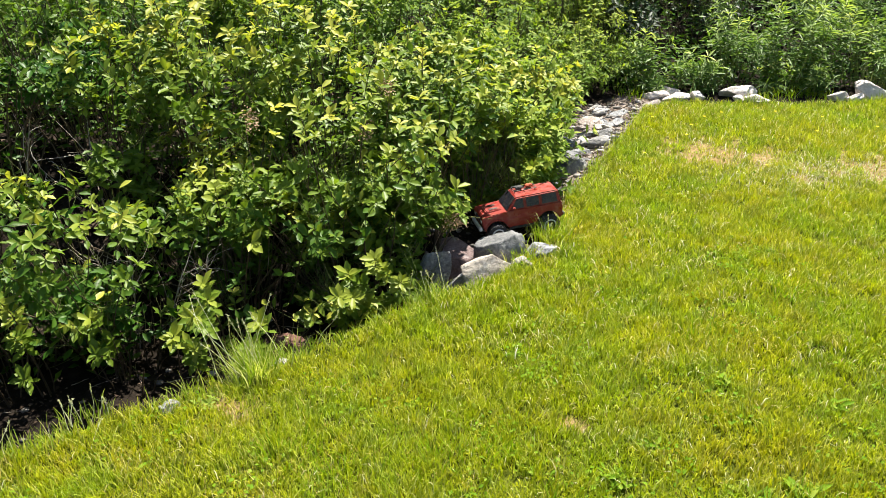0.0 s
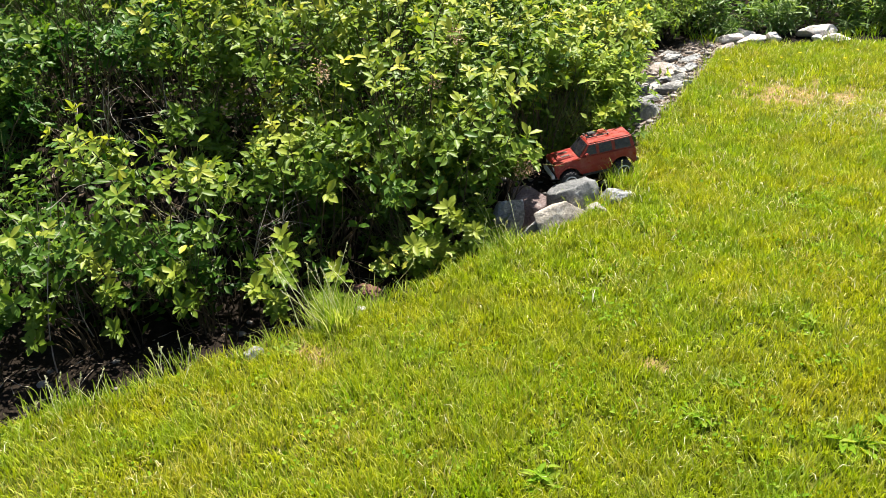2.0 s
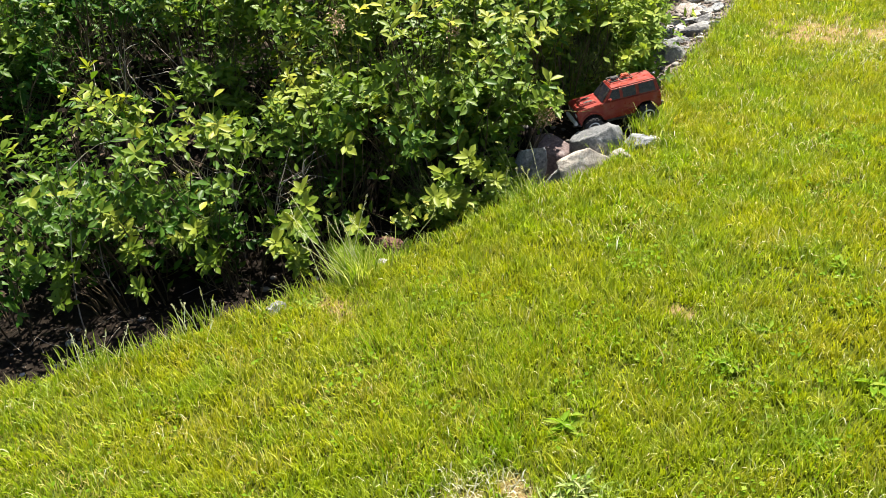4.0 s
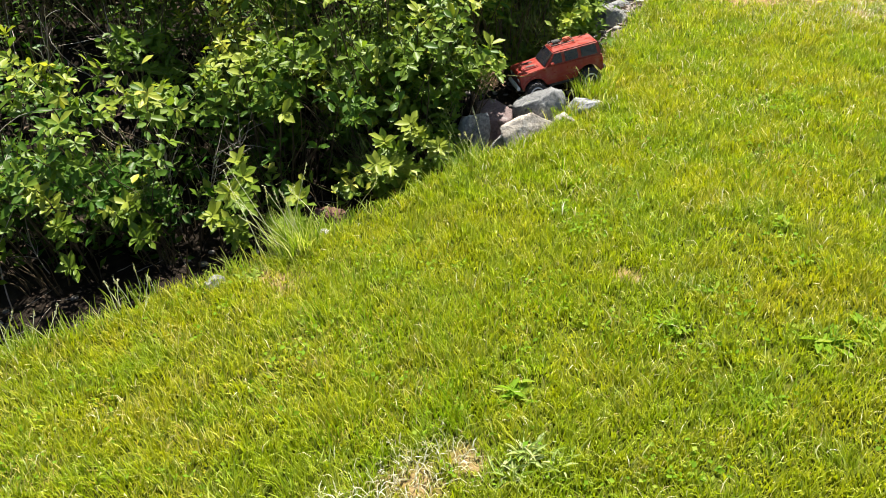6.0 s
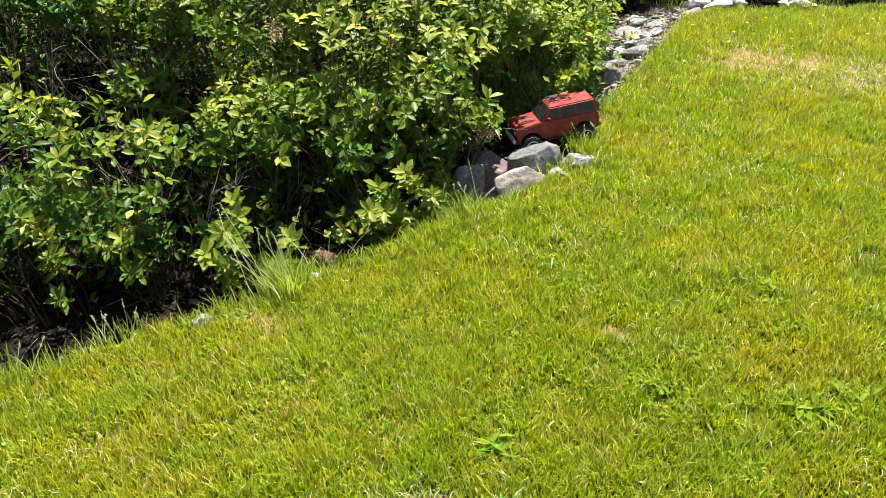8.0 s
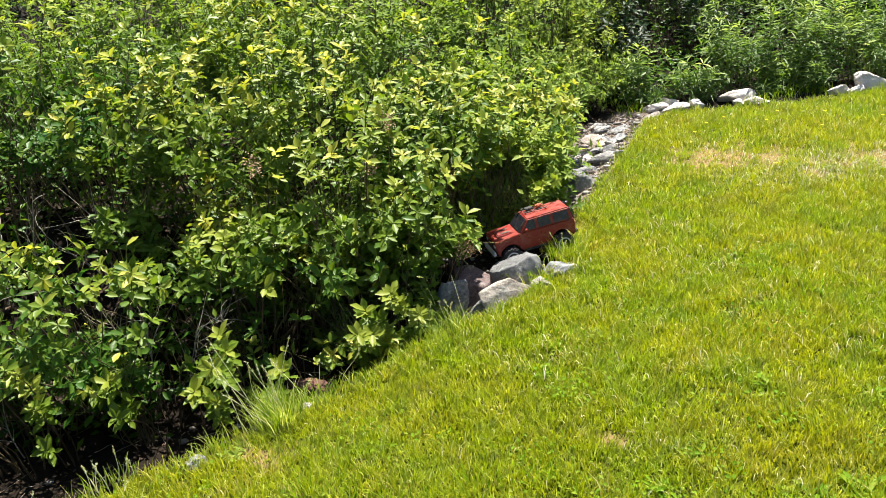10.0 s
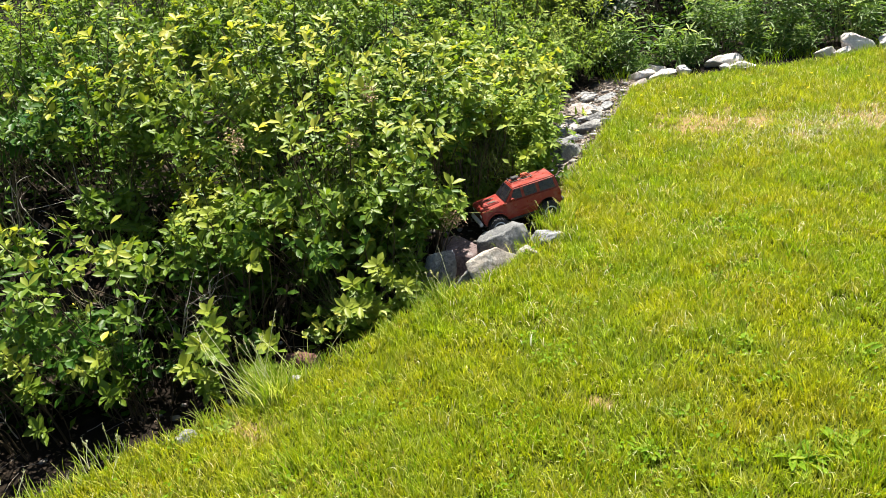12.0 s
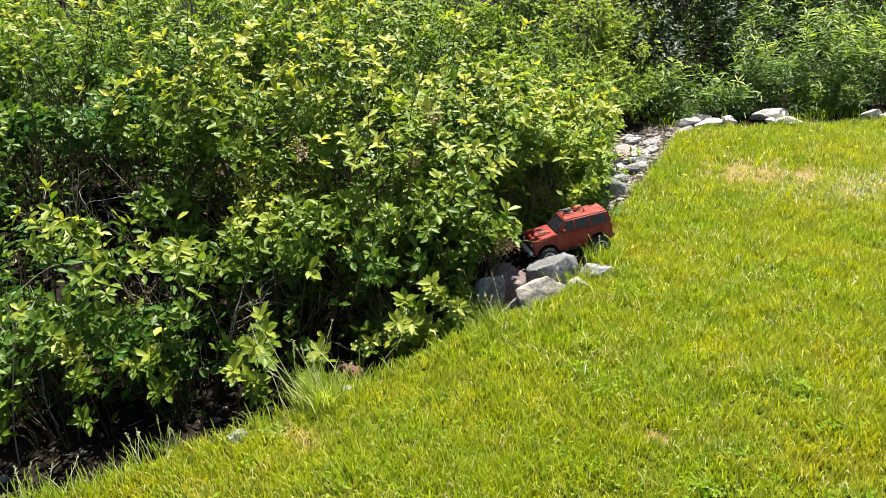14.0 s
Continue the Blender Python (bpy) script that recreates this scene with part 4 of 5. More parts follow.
M_PEBBLE = M_PEBBLE.colour(M_PEBBLE.ramp(M_PEBBLE.island(), (0, (0.075, 0.068, 0.06)), (0.7, (0.18, 0.165, 0.15)), (1, (0.38, 0.35, 0.33))), 0.8, 0.3).m
tagged(new("gravel", mesh_of("gravel", pv.reshape(-1, 3), (np.arange(n)[:, None, None] * len(ball_v) + ball_f).reshape(-1, 3), M_PEBBLE)),
       "grey gravel and pebbles along the ditch", "gravel", kind="stuff")


# ---- long grass, weeds and small plants at the edge ----
def tuft(at, n, tall, spread, label, material=M_TUFT, stalks=0, stalk_tall=0.3, aim=(0, 0)):
    z0 = float(height(*at))
    base = thing("grass_tuft", label, "grass tuft", (*at, z0))
    p = rng.normal(0, spread, (n, 2))
    under(base, "blade_clump", blades("blade_clump", p, rng.uniform(0.35, 1.1, n) * tall, rng.uniform(0.0025, 0.0045, n), rng.uniform(0.15, 0.8, n), material,
                                 z=np.zeros(n), aim=unit(p) * 0.8 + np.array(aim), segments=4), kind="stuff")
    for _ in range(stalks):
        foot = np.append(rng.normal(0, spread, 2), -0.01)[None]
        way = unit(np.array([[*(rng.normal(0, 0.28, 2) + np.array(aim) * 0.5), 1.0]]))
        line = shoots(foot, way, np.array([stalk_tall * rng.uniform(0.6, 1.1)]), np.array([[*rng.normal(0, 0.3, 2), -0.1]]), 8)
        stalk = under(base, "stalk", tubes_mesh("stalk", line, np.array([0.0014]), M_STALK, 4))
        tip, ax = point_on(line, np.zeros(26, int), rng.uniform(0.78, 1.0, 26))
        under(stalk, "seed_head", leaves_mesh("seed_head", tip, ax + rng.normal(0, 0.35, (26, 3)), rng.normal(0, 1, (26, 3)), np.full(26, 0.009), np.full(26, 0.002), np.zeros(26), M_STALK, False))
    return base


tuft((-0.60, 2.385), 560, 0.14, 0.036, "tall tuft of uncut grass with pale seed stalks", stalks=12, stalk_tall=0.34, aim=(-0.6, 0.2))
tuft((-0.50, 2.50), 110, 0.09, 0.035, "smaller tuft of uncut grass beside the ditch", stalks=3, stalk_tall=0.22, aim=(-0.2, 0.3))
tuft((-1.02, 2.11), 110, 0.065, 0.05, "ragged tuft of grass on the ditch's edge", stalks=7, stalk_tall=0.14, aim=(-0.2, 0.4))
tuft((-1.35, 1.92), 110, 0.065, 0.06, "ragged tuft of grass on the ditch's edge", stalks=7, stalk_tall=0.13, aim=(-0.2, 0.4))
tuft((-0.02, 2.90), 50, 0.07, 0.05, "thin tuft of grass leaning over the ditch", stalks=6, stalk_tall=0.18, aim=(-0.5, 0.2))
tuft((0.34, 3.28), 120, 0.08, 0.04, "grass growing between the boulders", stalks=2, stalk_tall=0.14)
tuft((0.50, 3.55), 160, 0.09, 0.05, "grass growing beside the boulders", stalks=1, stalk_tall=0.14)
tuft((0.49, 3.47), 120, 0.10, 0.04, "long grass hiding the toy car's rear wheel", stalks=1, stalk_tall=0.16)
tuft((0.46, 3.43), 110, 0.085, 0.035, "long grass standing in front of the toy car", stalks=2, stalk_tall=0.16)
for x, y, n in ((-0.11, 1.60, 150), (-0.26, 1.88, 80), (0.16, 2.01, 100), (0.0, 1.93, 70), (0.32, 1.73, 70), (-0.36, 1.54, 80), (1.0, 1.7, 90), (0.9, 2.6, 80), (0.3, 2.75, 60), (1.3, 2.9, 90), (-0.45, 1.95, 60), (0.62, 1.5, 90), (1.5, 2.2, 80)):
    tuft((x, y), n, 0.075, 0.05, "coarse darker green grass clump in the mown lawn", M_COARSE)
for x in (1.3, 2.3, 2.45, 2.62, 3.1):
    tuft((x, 5.86), 60, 0.09, 0.06, "long uncut grass behind the pale edge stones", M_COARSE, stalks=1, stalk_tall=0.16)


def lawn_weed(at, n, size, label, material, rise=0.5, narrow=0.28):
    """A low rosette of leaves in the lawn."""
    z0 = float(height(*at))
    base = thing("lawn_weed", label, "weed", (*at, z0))
    ang = rng.uniform(0, 6.28, n)
    way = np.column_stack([np.cos(ang), np.sin(ang), rng.uniform(0.1, 1.0, n) * rise])
    foot = np.column_stack([rng.normal(0, size * 0.25, (n, 2)), rng.uniform(0.0, 0.015, n)])
    length = size * rng.uniform(0.5, 1.1, n)
    under(base, "leaf_rosette", leaves_mesh("leaf_rosette", foot, way, np.array([0, 0, 1]) + rng.normal(0, 0.3, (n, 3)), length, length * narrow, rng.uniform(0, 1, n), material), kind="stuff")
    return base


for x, y, n, size in ((0.84, 1.76, 46, 0.075), (0.96, 1.79, 40, 0.07), (0.60, 1.98, 24, 0.05), (0.48, 1.86, 24, 0.05), (0.9, 2.3, 20, 0.05), (1.2, 2.2, 26, 0.055), (0.05, 1.62, 30, 0.06), (0.62, 1.55, 26, 0.05), (1.35, 2.9, 26, 0.05), (0.25, 2.5, 18, 0.035), (-0.1, 2.2, 14, 0.04)):
    lawn_weed((x, y), n, size, "low green broad-leaved weed in the lawn", M_CLOVER)
for x, y, n, size in ((0.06, 1.42, 50, 0.06), (0.02, 1.37, 40, 0.055), (0.13, 1.38, 30, 0.05), (0.56, 2.02, 24, 0.045), (0.35, 2.7, 18, 0.04), (1.0, 2.9, 18, 0.04), (1.95, 4.25, 40, 0.05), (1.8, 4.3, 36, 0.05), (0.45, 2.73, 34, 0.045)):
    lawn_weed((x, y), n, size, "grey-green downy weed in the lawn", M_GREY_WEED, 0.9, 0.14)

p = np.vstack([lawn_points(5200, 0.2, 1.5, 1.3, 3.4), lawn_points(2600, -1.2, 0.5, 1.3, 2.4), lawn_points(2500, 0.6, 2.6, 3.4, 5.5)])
p = p[wave(4 * p[:, 0], 4 * p[:, 1], 7) > 0.12]
n = len(p)
ang = rng.uniform(0, 6.28, n)
size = rng.uniform(0.010, 0.02, n)
tagged(new("clover", leaves_mesh("clover", np.column_stack([p, height(p[:, 0], p[:, 1]) + rng.uniform(0.012, 0.032, n)]), np.column_stack([np.cos(ang), np.sin(ang), rng.normal(0, 0.3, n)]),
                                 np.array([0, 0, 1]) + rng.normal(0, 0.4, (n, 3)), size, size * 0.75, rng.uniform(0, 1, n), M_CLOVER, False)),
       "small clover leaves growing through the lawn", "clover", kind="stuff")


def yellow_flower(x, y):
    z0 = float(height(x, y))
    base = thing("yellow_flower", "tiny yellow lawn flower on a short stalk", "flower", (x, y, z0), group="yellow flowers in the lawn")
    line = shoots(np.array([[0, 0, -0.005]]), np.array([[0.1, 0, 1.0]]), np.array([0.045]), np.zeros((1, 3)), 4)
    under(base, "stalk", tubes_mesh("stalk", line, np.array([0.001]), M_GREEN_STEM, 4))
    a = np.arange(12) * 2 * np.pi / 12
    under(base, "blossom", leaves_mesh("blossom", np.tile(line[0, -1], (12, 1)), np.column_stack([np.cos(a), np.sin(a), 0.35 + 0 * a]), np.tile([0, 0, 1.0], (12, 1)),
                                       np.full(12, 0.011), np.full(12, 0.006), np.zeros(12), M_YELLOW, False))


for x, y in ((1.62, 5.2), (1.75, 5.28), (1.5, 5.05), (1.95, 5.1), (2.1, 5.32), (2.35, 5.2), (2.6, 5.0), (1.42, 4.85), (1.7, 4.3), (2.5, 4.6), (1.3, 5.2), (2.2, 4.9), (1.1, 4.5)):
    yellow_flower(x, y)

SEEDLING = dict(single=90, sides=0, step=0.010, first=0.62, leaf_len=0.058, leaf_wide=0.025)
SPRAYS = ((-0.62, 2.74, 0.46), (-0.30, 3.02, 0.52), (-0.19, 3.08, 0.50), (-0.37, 2.96, 0.42), (-0.24, 3.05, 0.36), (-0.13, 3.14, 0.46), (-1.2, 2.78, 0.5), (-0.93, 2.70, 0.40), (-0.86, 2.86, 0.60), (-1.42, 2.66, 0.52), (-1.62, 2.58, 0.46))
for x, y, tall in SPRAYS:
    shrub((x, y), tall, 0.07, 4, "young yellow-green shoot standing in front of the shrubs", M_SHRUB, (0.0, -0.36), name="seedling", category="seedling", bright=0.3, **SEEDLING)
shrub((-0.73, 2.215), 0.085, 0.03, 3, "tiny yellow-leaved seedling on bare soil", M_PALE, name="seedling", category="seedling", bright=0.9, single=90, sides=0, step=0.02, first=0.3, leaf_len=0.034, leaf_wide=0.016)


# ---- dead twigs and dried flower heads ----
def dead_branch(at, way, length, n, label):
    base = thing("dead_branch", label, "branch", at)
    w = unit(np.array([way], float))
    stem = shoots(np.zeros((1, 3)), w, np.array([length]), rng.normal(0, 0.2, (1, 3)), 9)
    limb = under(base, "limb", tubes_mesh("limb", stem, np.array([0.0028]), M_TWIG, 5))
    for _ in range(n):
        b0, ax = point_on(stem, np.zeros(1, int), rng.uniform(0.2, 0.95, 1))
        twig = shoots(b0, unit(ax + rng.normal(0, 0.6, (1, 3))), np.array([length * rng.uniform(0.2, 0.5)]), rng.normal(0, 0.5, (1, 3)), 6)
        under(limb, "twig", tubes_mesh("twig", twig, np.array([rng.uniform(0.0011, 0.002)]), M_TWIG, 4))
    return base


for x, y, way, length, n in ((-1.22, 3.02, (0.15, -0.3, 1), 0.5, 22), (-1.12, 3.08, (0.3, -0.3, 0.9), 0.46, 20), (-1.3, 3.15, (-0.2, -0.2, 1), 0.55, 18), (-1.02, 3.12, (0.3, -0.3, 0.8), 0.45, 18),
                             (-1.67, 2.48, (0.06, 0.1, 1), 0.85, 5), (-1.62, 2.7, (-0.1, 0.1, 1), 0.5, 9), (-1.78, 3.5, (0.1, -0.2, 0.8), 0.6, 9), (-1.5, 3.5, (-0.3, -0.2, 0.7), 0.6, 9), (-1.9, 3.4, (0.2, -0.1, 0.8), 0.5, 12), (-1.5, 3.6, (0.1, -0.3, 0.9), 0.6, 14),
                             (0.42, 4.9, (0.5, -0.4, 0.6), 0.42, 12), (0.36, 4.75, (0.6, -0.2, 0.5), 0.4, 12), (0.28, 4.05, (0.3, -0.5, 0.35), 0.2, 6), (-0.35, 2.98, (0.6, 0.0, 0.2), 0.28, 5)):
    dead_branch((x, y, float(height(x, y)) - 0.01), way, 0.8 * length, n, "bare grey dead branch with thin twigs in the shrubs")


def dried_head(at, foot, label="dried brown flower head on a thin stalk"):
    base = thing("dried_flower_head", label, "flower head", foot)
    top = np.array(at) - np.array(foot)
    line = shoots(np.zeros((1, 3)), unit(top[None]), np.array([np.linalg.norm(top)]), np.zeros((1, 3)), 8)
    under(base, "stalk", tubes_mesh("stalk", line, np.array([0.0016]), M_SEED, 4))
    n = 150
    p = rng.normal(0, 1, (n, 3)) * np.array([0.018, 0.018, 0.022]) + top
    under(base, "dry_bloom", leaves_mesh("dry_bloom", p, rng.normal(0, 1, (n, 3)), rng.normal(0, 1, (n, 3)), rng.uniform(0.006, 0.013, n), rng.uniform(0.004, 0.008, n), np.zeros(n), M_SEED, False), kind="stuff")


dried_head((0.035, 3.30, 0.16), (-0.10, 3.42, -0.15))
dried_head((0.075, 3.32, 0.15), (-0.08, 3.44, -0.15))
dried_head((-0.22, 3.50, 0.66), (-0.3, 3.6, -0.1))
dried_head((-0.30, 3.36, 0.52), (-0.34, 3.5, -0.1))
dried_head((-0.72, 3.2, 0.62), (-0.74, 3.3, -0.1))


# ---- the toy off-road car ----
def paint(name, c, rough=0.35, dust=0.35):
    m = Mat(name)
    co = m.coords()
    dirty = m.mix(m.ramp(m.noise(28, 6, 0.65, co), (0.48, (0,) * 3), (0.72, (dust,) * 3)), c, (0.25, 0.2, 0.14))
    m.colour(dirty, rough, 0.35)
    r = m.ramp(m.noise(40, 4, 0.6, co), (0.35, (rough * 0.7,) * 3), (0.7, (min(1, rough + 0.35),) * 3))
    m.link(r, m.bsdf.inputs["Roughness"])
    return m.m


M_RED = paint("red_body_paint", (0.18, 0.012, 0.006), 0.38, 0.22)
M_ORANGE = paint("orange_plastic", (0.36, 0.06, 0.02), 0.4)
M_BLACK = paint("black_plastic", (0.018, 0.018, 0.02), 0.55, 0.5)
M_TYRE = paint("tyre_rubber", (0.022, 0.022, 0.024), 0.8, 0.7)
M_RIM = paint("grey_rim", (0.5, 0.5, 0.5), 0.35, 0.3)
M_WINDOW = paint("tinted_window", (0.012, 0.013, 0.018), 0.12, 0.12)
M_LAMP = paint("clear_lamp", (0.7, 0.7, 0.68), 0.2, 0.1)


def box(bm, x0, x1, y0, y1, z0, z1, taper=0.0):
    """A block whose top is narrower by taper on every side."""
    v = [bm.verts.new(p) for p in ((x0, y0, z0), (x1, y0, z0), (x1, y1, z0), (x0, y1, z0), (x0 + taper, y0 + taper, z1), (x1 - taper, y0 + taper, z1), (x1 - taper, y1 - taper, z1), (x0 + taper, y1 - taper, z1))]
    for f in ((0, 3, 2, 1), (4, 5, 6, 7), (0, 1, 5, 4), (1, 2, 6, 5), (2, 3, 7, 6), (3, 0, 4, 7)):
        bm.faces.new([v[i] for i in f])


def rounded(bm, width, segments=2):
    bmesh.ops.bevel(bm, geom=list(bm.edges), offset=width, segments=segments, affect="EDGES", clamp_overlap=True)
    return bm


def boxed(x0, x1, y0, y1, z0, z1, taper=0.0, bevel=0.003):
    bm = bmesh.new()
    box(bm, x0, x1, y0, y1, z0, z1, taper)
    return rounded(bm, bevel)


def prism(outline, half, top_half=None, z_top=None, z_low=None):
    """A side outline (x, z) drawn out to both sides; higher points may lie nearer the middle."""
    bm = bmesh.new()
    rows = []
    for s in (-1, 1):
        row = []
        for x, z in outline:
            h = half
            if top_half is not None:
                h = half + (top_half - half) * min(1, max(0, (z - z_low) / (z_top - z_low)))
            row.append(bm.verts.new((x, s * h, z)))
        rows.append(row)
    a, b = rows
    bm.faces.new(a)
    bm.faces.new(list(reversed(b)))
    for i in range(len(a)):
        j = (i + 1) % len(a)
        bm.faces.new((a[j], a[i], b[i], b[j]))
    bmesh.ops.recalc_face_normals(bm, faces=list(bm.faces))
    return bm


def lathe(profile, n=28):
    """A ring about the y axis from (radius, y) points, closed."""
    bm = bmesh.new()
    rings = [[bm.verts.new((r * math.cos(2 * math.pi * k / n), y, r * math.sin(2 * math.pi * k / n))) for k in range(n)] for r, y in profile]
    for i in range(len(rings)):
        a, b = rings[i], rings[(i + 1) % len(rings)]
        for k in range(n):
            bm.faces.new((a[k], a[(k + 1) % n], b[(k + 1) % n], b[k]))
    bmesh.ops.recalc_face_normals(bm, faces=list(bm.faces))
    return bm


def rod(bm, a, b, r, n=8):
    a, b = Vector(a), Vector(b)
    d = (b - a).normalized()
    u = d.orthogonal().normalized()
    w = d.cross(u)
    ends = [[bm.verts.new(p + r * (math.cos(2 * math.pi * k / n) * u + math.sin(2 * math.pi * k / n) * w)) for k in range(n)] for p in (a, b)]
    for k in range(n):
        bm.faces.new((ends[0][k], ends[0][(k + 1) % n], ends[1][(k + 1) % n], ends[1][k]))
    bm.faces.new(list(reversed(ends[0])))
    bm.faces.new(ends[1])


def rods(*list_of):
    bm = bmesh.new()
    for a, b, r in list_of:
        rod(bm, a, b, r)
    return bm


WHEEL_R, AXLE_X, TRACK = 0.058, 0.152, 0.098


def toy_car(m):
    car = thing("toy_car", "red remote-controlled off-road toy car with chunky black tyres", "toy car")
    arch = lambda cx: [(cx + 0.068 * math.cos(a), WHEEL_R + 0.012 + 0.066 * math.sin(a)) for a in [math.radians(v) for v in range(170, 5, -20)]]
    low = 0.083
    outline = [(-0.236, 0.10), *arch(-AXLE_X), *[(p, low) for p in (-0.07, 0.07)], *arch(AXLE_X), (0.228, 0.105), (0.232, 0.15), (0.222, 0.166), (0.075, 0.178), (-0.236, 0.176)]
    bm = prism(outline, 0.097, 0.088, 0.178, 0.12)
    body = part("body", rounded(bm, 0.003), M_RED, car, "faded red moulded plastic body")
    cabin = prism([(0.088, 0.176), (0.028, 0.243), (-0.222, 0.245), (-0.236, 0.176)], 0.088, 0.072, 0.245, 0.176)
    part("cabin", rounded(cabin, 0.006, 3), M_RED, car)
    for s in (-1, 1):
        for x0, x1, x2, x3 in ((0.055, -0.014, -0.014, 0.023), (-0.031, -0.104, -0.104, -0.031), (-0.122, -0.212, -0.206, -0.122)):
            bm = bmesh.new()
            y_low, y_top = s * 0.0868, s * 0.0752
            pts = [(x0, y_low, 0.184), (x1, y_low, 0.184), (x2, y_top, 0.234), (x3, y_top, 0.234)]
            inner = [bm.verts.new((x, y - s * 0.003, z)) for x, y, z in pts]
            outer = [bm.verts.new((x, y + s * 0.0006, z)) for x, y, z in pts]
            bm.faces.new(outer)
            bm.faces.new(list(reversed(inner)))
            for i in range(4):
                bm.faces.new((inner[i], inner[(i + 1) % 4], outer[(i + 1) % 4], outer[i]))
            bmesh.ops.recalc_face_normals(bm, faces=list(bm.faces))
            part("side_window", bm, M_WINDOW, car, "dark tinted side window")
        part("headlight", boxed(0.230, 0.2345, s * 0.066 - 0.013, s * 0.066 + 0.013, 0.128, 0.146), M_LAMP, car, "clear square headlight")
        part("taillight", boxed(-0.241, -0.235, s * 0.078 - 0.008, s * 0.078 + 0.008, 0.125, 0.155), M_ORANGE, car)
        part("side_step", boxed(-0.075, 0.075, s * 0.092 - 0.008, s * 0.092 + 0.008, 0.070, 0.082), M_BLACK, car, "black side step")
        part("door_mirror", boxed(0.036, 0.052, s * 0.096 - 0.010, s * 0.096 + 0.010, 0.182, 0.197), M_RED, car)
        part("fender", prism([(AXLE_X + 0.074 * math.cos(math.radians(a)), WHEEL_R + 0.012 + 0.074 * math.sin(math.radians(a))) for a in range(172, 5, -14)]
                             + [(AXLE_X + 0.066 * math.cos(math.radians(a)), WHEEL_R + 0.012 + 0.066 * math.sin(math.radians(a))) for a in range(8, 175, 14)], 0.1005), M_RED, car) if s == 1 else None
    glass = bmesh.new()
    for a, b in (((0.0845, 0.181), (0.0312, 0.2405)), ((-0.2355, 0.184), (-0.2243, 0.2385))):
        lo, hi = 0.079, 0.066
        dx = 0.0015 if a[0] > 0 else -0.0015
        v = [glass.verts.new((a[0] + dx, -lo, a[1] + 0.001)), glass.verts.new((a[0] + dx, lo, a[1] + 0.001)), glass.verts.new((b[0] + dx, hi, b[1] + 0.001)), glass.verts.new((b[0] + dx, -hi, b[1] + 0.001))]
        w = [glass.verts.new(p.co + Vector((-3 * dx, 0, -0.003))) for p in v]
        glass.faces.new(v)
        glass.faces.new(list(reversed(w)))
        for i in range(4):
            glass.faces.new((v[i], w[i], w[(i + 1) % 4], v[(i + 1) % 4]))
        bmesh.ops.recalc_face_normals(glass, faces=list(glass.faces))
        part("windscreen" if a[0] > 0 else "rear_window", glass, M_WINDOW, car, "dark tinted windscreen" if a[0] > 0 else "dark tinted rear window")
        glass = bmesh.new()
    glass.free()
    part("hood_scoop", boxed(0.10, 0.205, -0.05, 0.05, 0.168, 0.182, 0.008, 0.004), M_RED, car)
    part("hood_vent", boxed(0.125, 0.175, 0.016, 0.034, 0.180, 0.1835, 0, 0.001), M_BLACK, car, "black hood vent")
    part("hood_vent", boxed(0.125, 0.175, -0.034, -0.016, 0.180, 0.1835, 0, 0.001), M_BLACK, car, "black hood vent")
    part("grille", boxed(0.229, 0.2335, -0.05, 0.05, 0.122, 0.150, 0, 0.001), M_BLACK, car, "black grille")
    part("front_bumper", boxed(0.232, 0.252, -0.088, 0.088, 0.085, 0.108, 0.003, 0.004), M_RIM, car, "pale grey front bumper")
    part("rear_bumper", boxed(-0.256, -0.236, -0.085, 0.085, 0.085, 0.106, 0.003, 0.004), M_BLACK, car, "black rear bumper")
    part("chassis", boxed(-0.21, 0.21, -0.035, 0.035, 0.06, 0.095, 0.004), M_BLACK, car, "black chassis")
    rack = part("roof_rack", rods(*[((-0.12, y, 0.254), (0.015, y, 0.254), 0.0022) for y in (-0.060, 0.005)], *[((x, -0.060, 0.254), (x, 0.005, 0.254), 0.0022) for x in (-0.115, -0.05, 0.012)],
                                  *[((x, y, 0.241), (x, y, 0.254), 0.0022) for x in (-0.11, 0.01) for y in (-0.056, 0.003)]), M_BLACK, car, "black roof rack")
    part("fuel_can", boxed(-0.105, -0.062, -0.050, -0.015, 0.2545, 0.268, 0.003, 0.004), M_ORANGE, rack, "orange toy fuel can")
    part("tool_case", boxed(-0.045, 0.0, -0.050, -0.012, 0.2545, 0.265, 0.002, 0.003), M_BLACK, rack, "black tool case")
    for x in (-AXLE_X, AXLE_X):
        part("axle", rods(((x, -TRACK, WHEEL_R), (x, TRACK, WHEEL_R), 0.008), ((x - 0.012, 0, WHEEL_R), (x + 0.012, 0, WHEEL_R), 0.017)), M_BLACK, car, "black axle")
        for s in (-1, 1):
            part("shock", rods(((x, s * 0.055, WHEEL_R), (x * 0.8, s * 0.045, 0.125), 0.006)), M_BLACK, car)
            bm = lathe([(0.034, -0.021), (0.050, -0.024), (0.0555, -0.017), (0.0555, 0.017), (0.050, 0.024), (0.034, 0.021)], 36)
            for k in range(18):
                for row, off in ((-0.0125, 0), (0.0125, 0.5)):
                    a = 2 * math.pi * (k + off) / 18
                    lug = bmesh.new()
                    box(lug, 0.052, WHEEL_R + 0.0005, row - 0.0105, row + 0.0105, -0.0055, 0.0055, 0.001)
                    bmesh.ops.rotate(lug, verts=lug.verts, cent=(0, 0, 0), matrix=Matrix.Rotation(a, 3, "Y"))
                    me = bpy.data.meshes.new("lug")
                    lug.to_mesh(me)
                    lug.free()
                    bm.from_mesh(me)
                    bpy.data.meshes.remove(me)
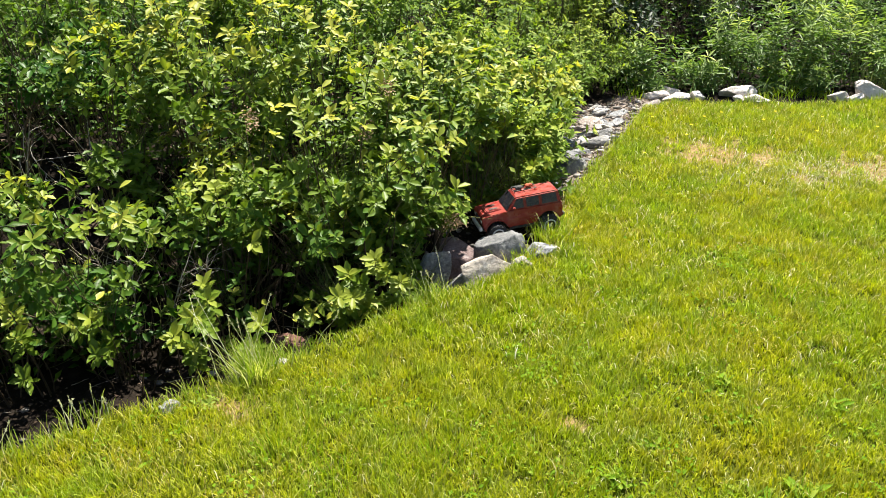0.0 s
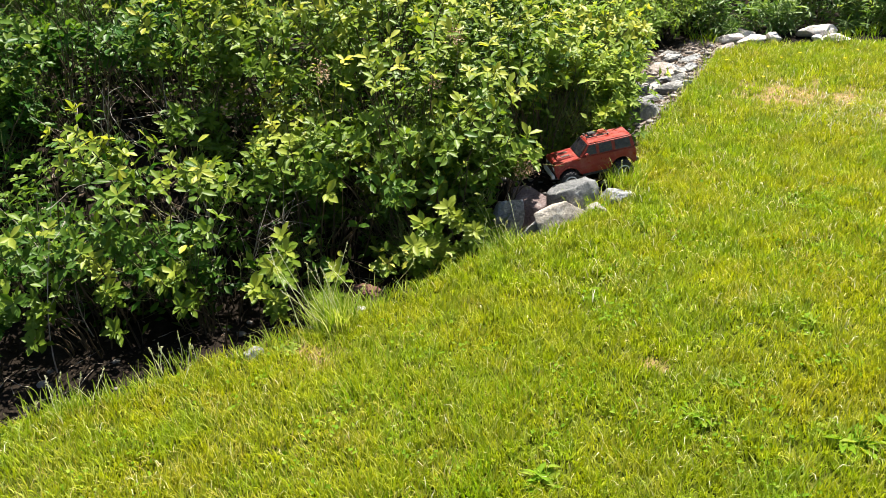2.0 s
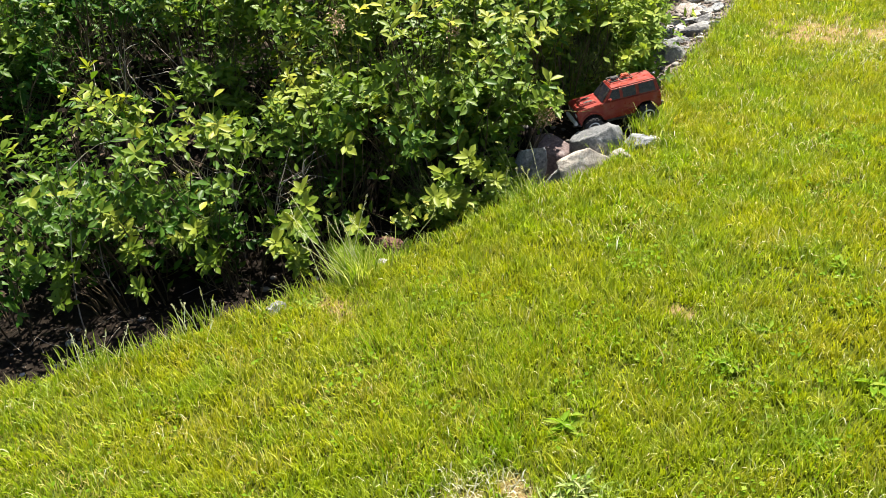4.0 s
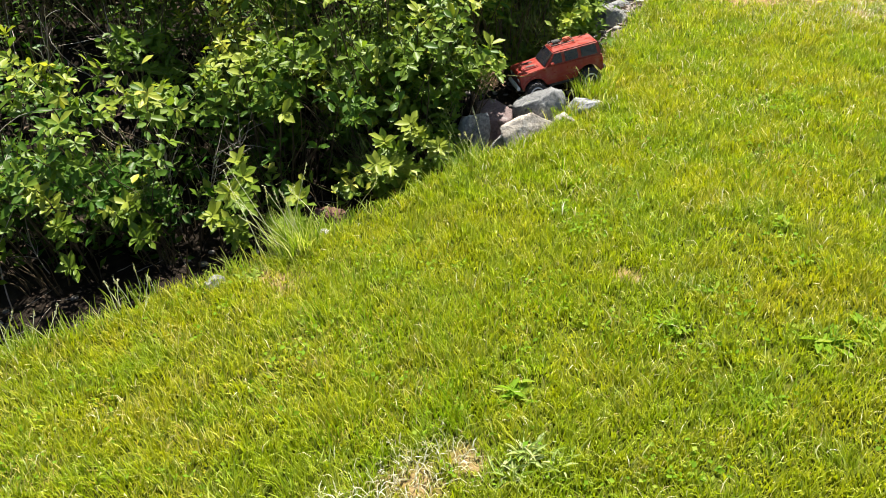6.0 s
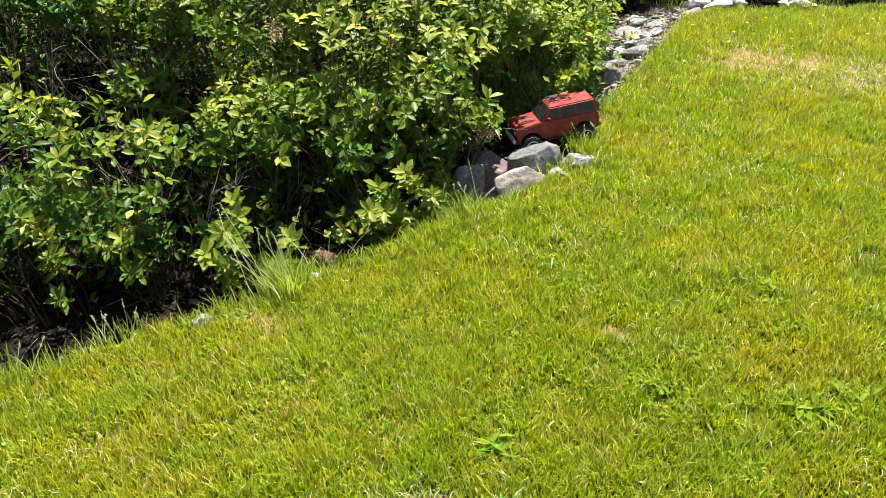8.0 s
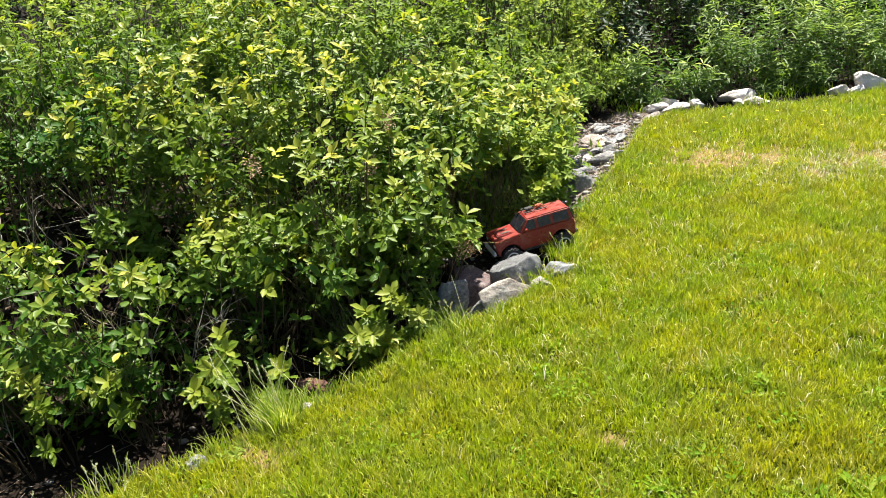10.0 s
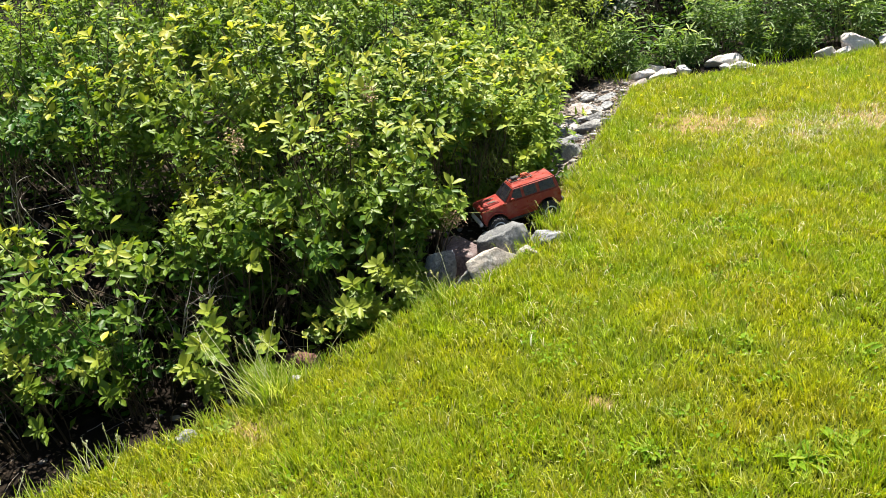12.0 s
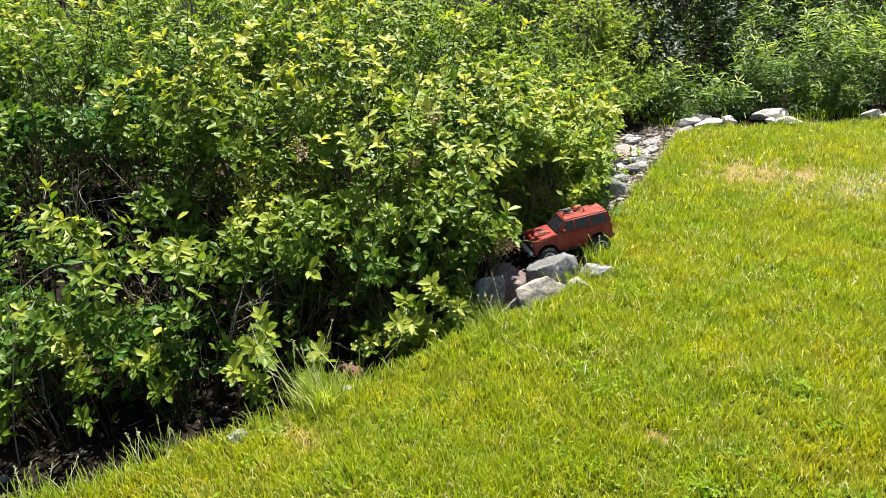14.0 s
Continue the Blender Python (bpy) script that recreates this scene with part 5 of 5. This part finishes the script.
            wheel = part("wheel", bm, M_TYRE, car, "chunky black rubber tyre")
            wheel.location = (x, s * TRACK, WHEEL_R)
            part("rim_ring", lathe([(0.030, s * 0.016), (0.0365, s * 0.016), (0.0365, s * 0.0245), (0.030, s * 0.0245)], 32), M_RIM, wheel, "pale grey rim ring", True)
            disc = lathe([(0.006, s * 0.010), (0.033, s * 0.010), (0.033, s * 0.014), (0.006, s * 0.016)], 24)
            part("rim_disc", disc, M_BLACK, wheel, "black wheel disc")
            part("hub", lathe([(0.0, s * 0.012), (0.009, s * 0.012), (0.009, s * 0.021), (0.0, s * 0.021)], 12), M_RIM, wheel)
    car.matrix_world = m
    return car


toy_car(pose(0.352, 3.57, -0.012, 0, 6, 193) @ Matrix.Scale(0.78, 4))

# ---- red scrap by the boulders ----
bm = bmesh.new()
bmesh.ops.create_grid(bm, x_segments=14, y_segments=10, size=0.5)
for v in bm.verts:
    x, y = v.co.x, v.co.y
    v.co = Vector((x * 0.075, y * 0.05 + 0.01 * noise.noise(Vector((x * 3, y * 3, 1))), 0.03 * (1 - 4 * y * y) * (0.6 + x) + 0.02 * noise.noise(Vector((x * 4, y * 4, 5)))))
bmesh.ops.solidify(bm, geom=list(bm.faces), thickness=0.002)
me = bpy.data.meshes.new("plastic_scrap")
bm.to_mesh(me)
bm.free()
me.materials.append(paint("red_scrap_plastic", (0.62, 0.035, 0.02), 0.4, 0.2))
scrap = tagged(new("plastic_scrap", me), "crumpled red plastic scrap lying on stones", "scrap")
scrap.matrix_world = pose(0.46, 3.86, float(height(0.46, 3.86)) + 0.035, 10, 25, 100)
boulder("boulder", "flat pinkish stone under the red scrap", (0.45, 3.80), (0.15, 0.12, 0.06), M_TAN_STONE, 71, (0, 0, 20), 5, detail=4)
boulder("boulder", "flat pale stone beside the stream", (0.40, 3.72), (0.10, 0.08, 0.05), M_PALE_STONE, 72, (0, 0, 60), 5, detail=4)
boulder("boulder", "small blue-grey stone at the lawn's edge", (-0.83, 2.19), (0.08, 0.06, 0.045), M_GREY_STONE, 74, (0, 0, 15), 6, detail=4)
boulder("boulder", "small pale stone beside the grass tuft", (-0.53, 2.46), (0.07, 0.05, 0.045), M_PALE_STONE, 75, (0, 0, 40), 6, detail=4)
boulder("boulder", "grey stone at the bottom of the ditch", (-0.18, 2.98), (0.11, 0.08, 0.07), M_GREY_STONE, 76, (0, 0, 70), 6, detail=4)
boulder("boulder", "flat brown stone on the ditch floor", (-0.98, 2.42), (0.10, 0.06, 0.04), M_TAN_STONE, 77, (0, 0, 20), 6, detail=4)
boulder("boulder", "pale flat stone by the stream bank", (0.55, 4.12), (0.12, 0.08, 0.06), M_PALE_STONE, 78, (0, 0, 35), 7, detail=4)
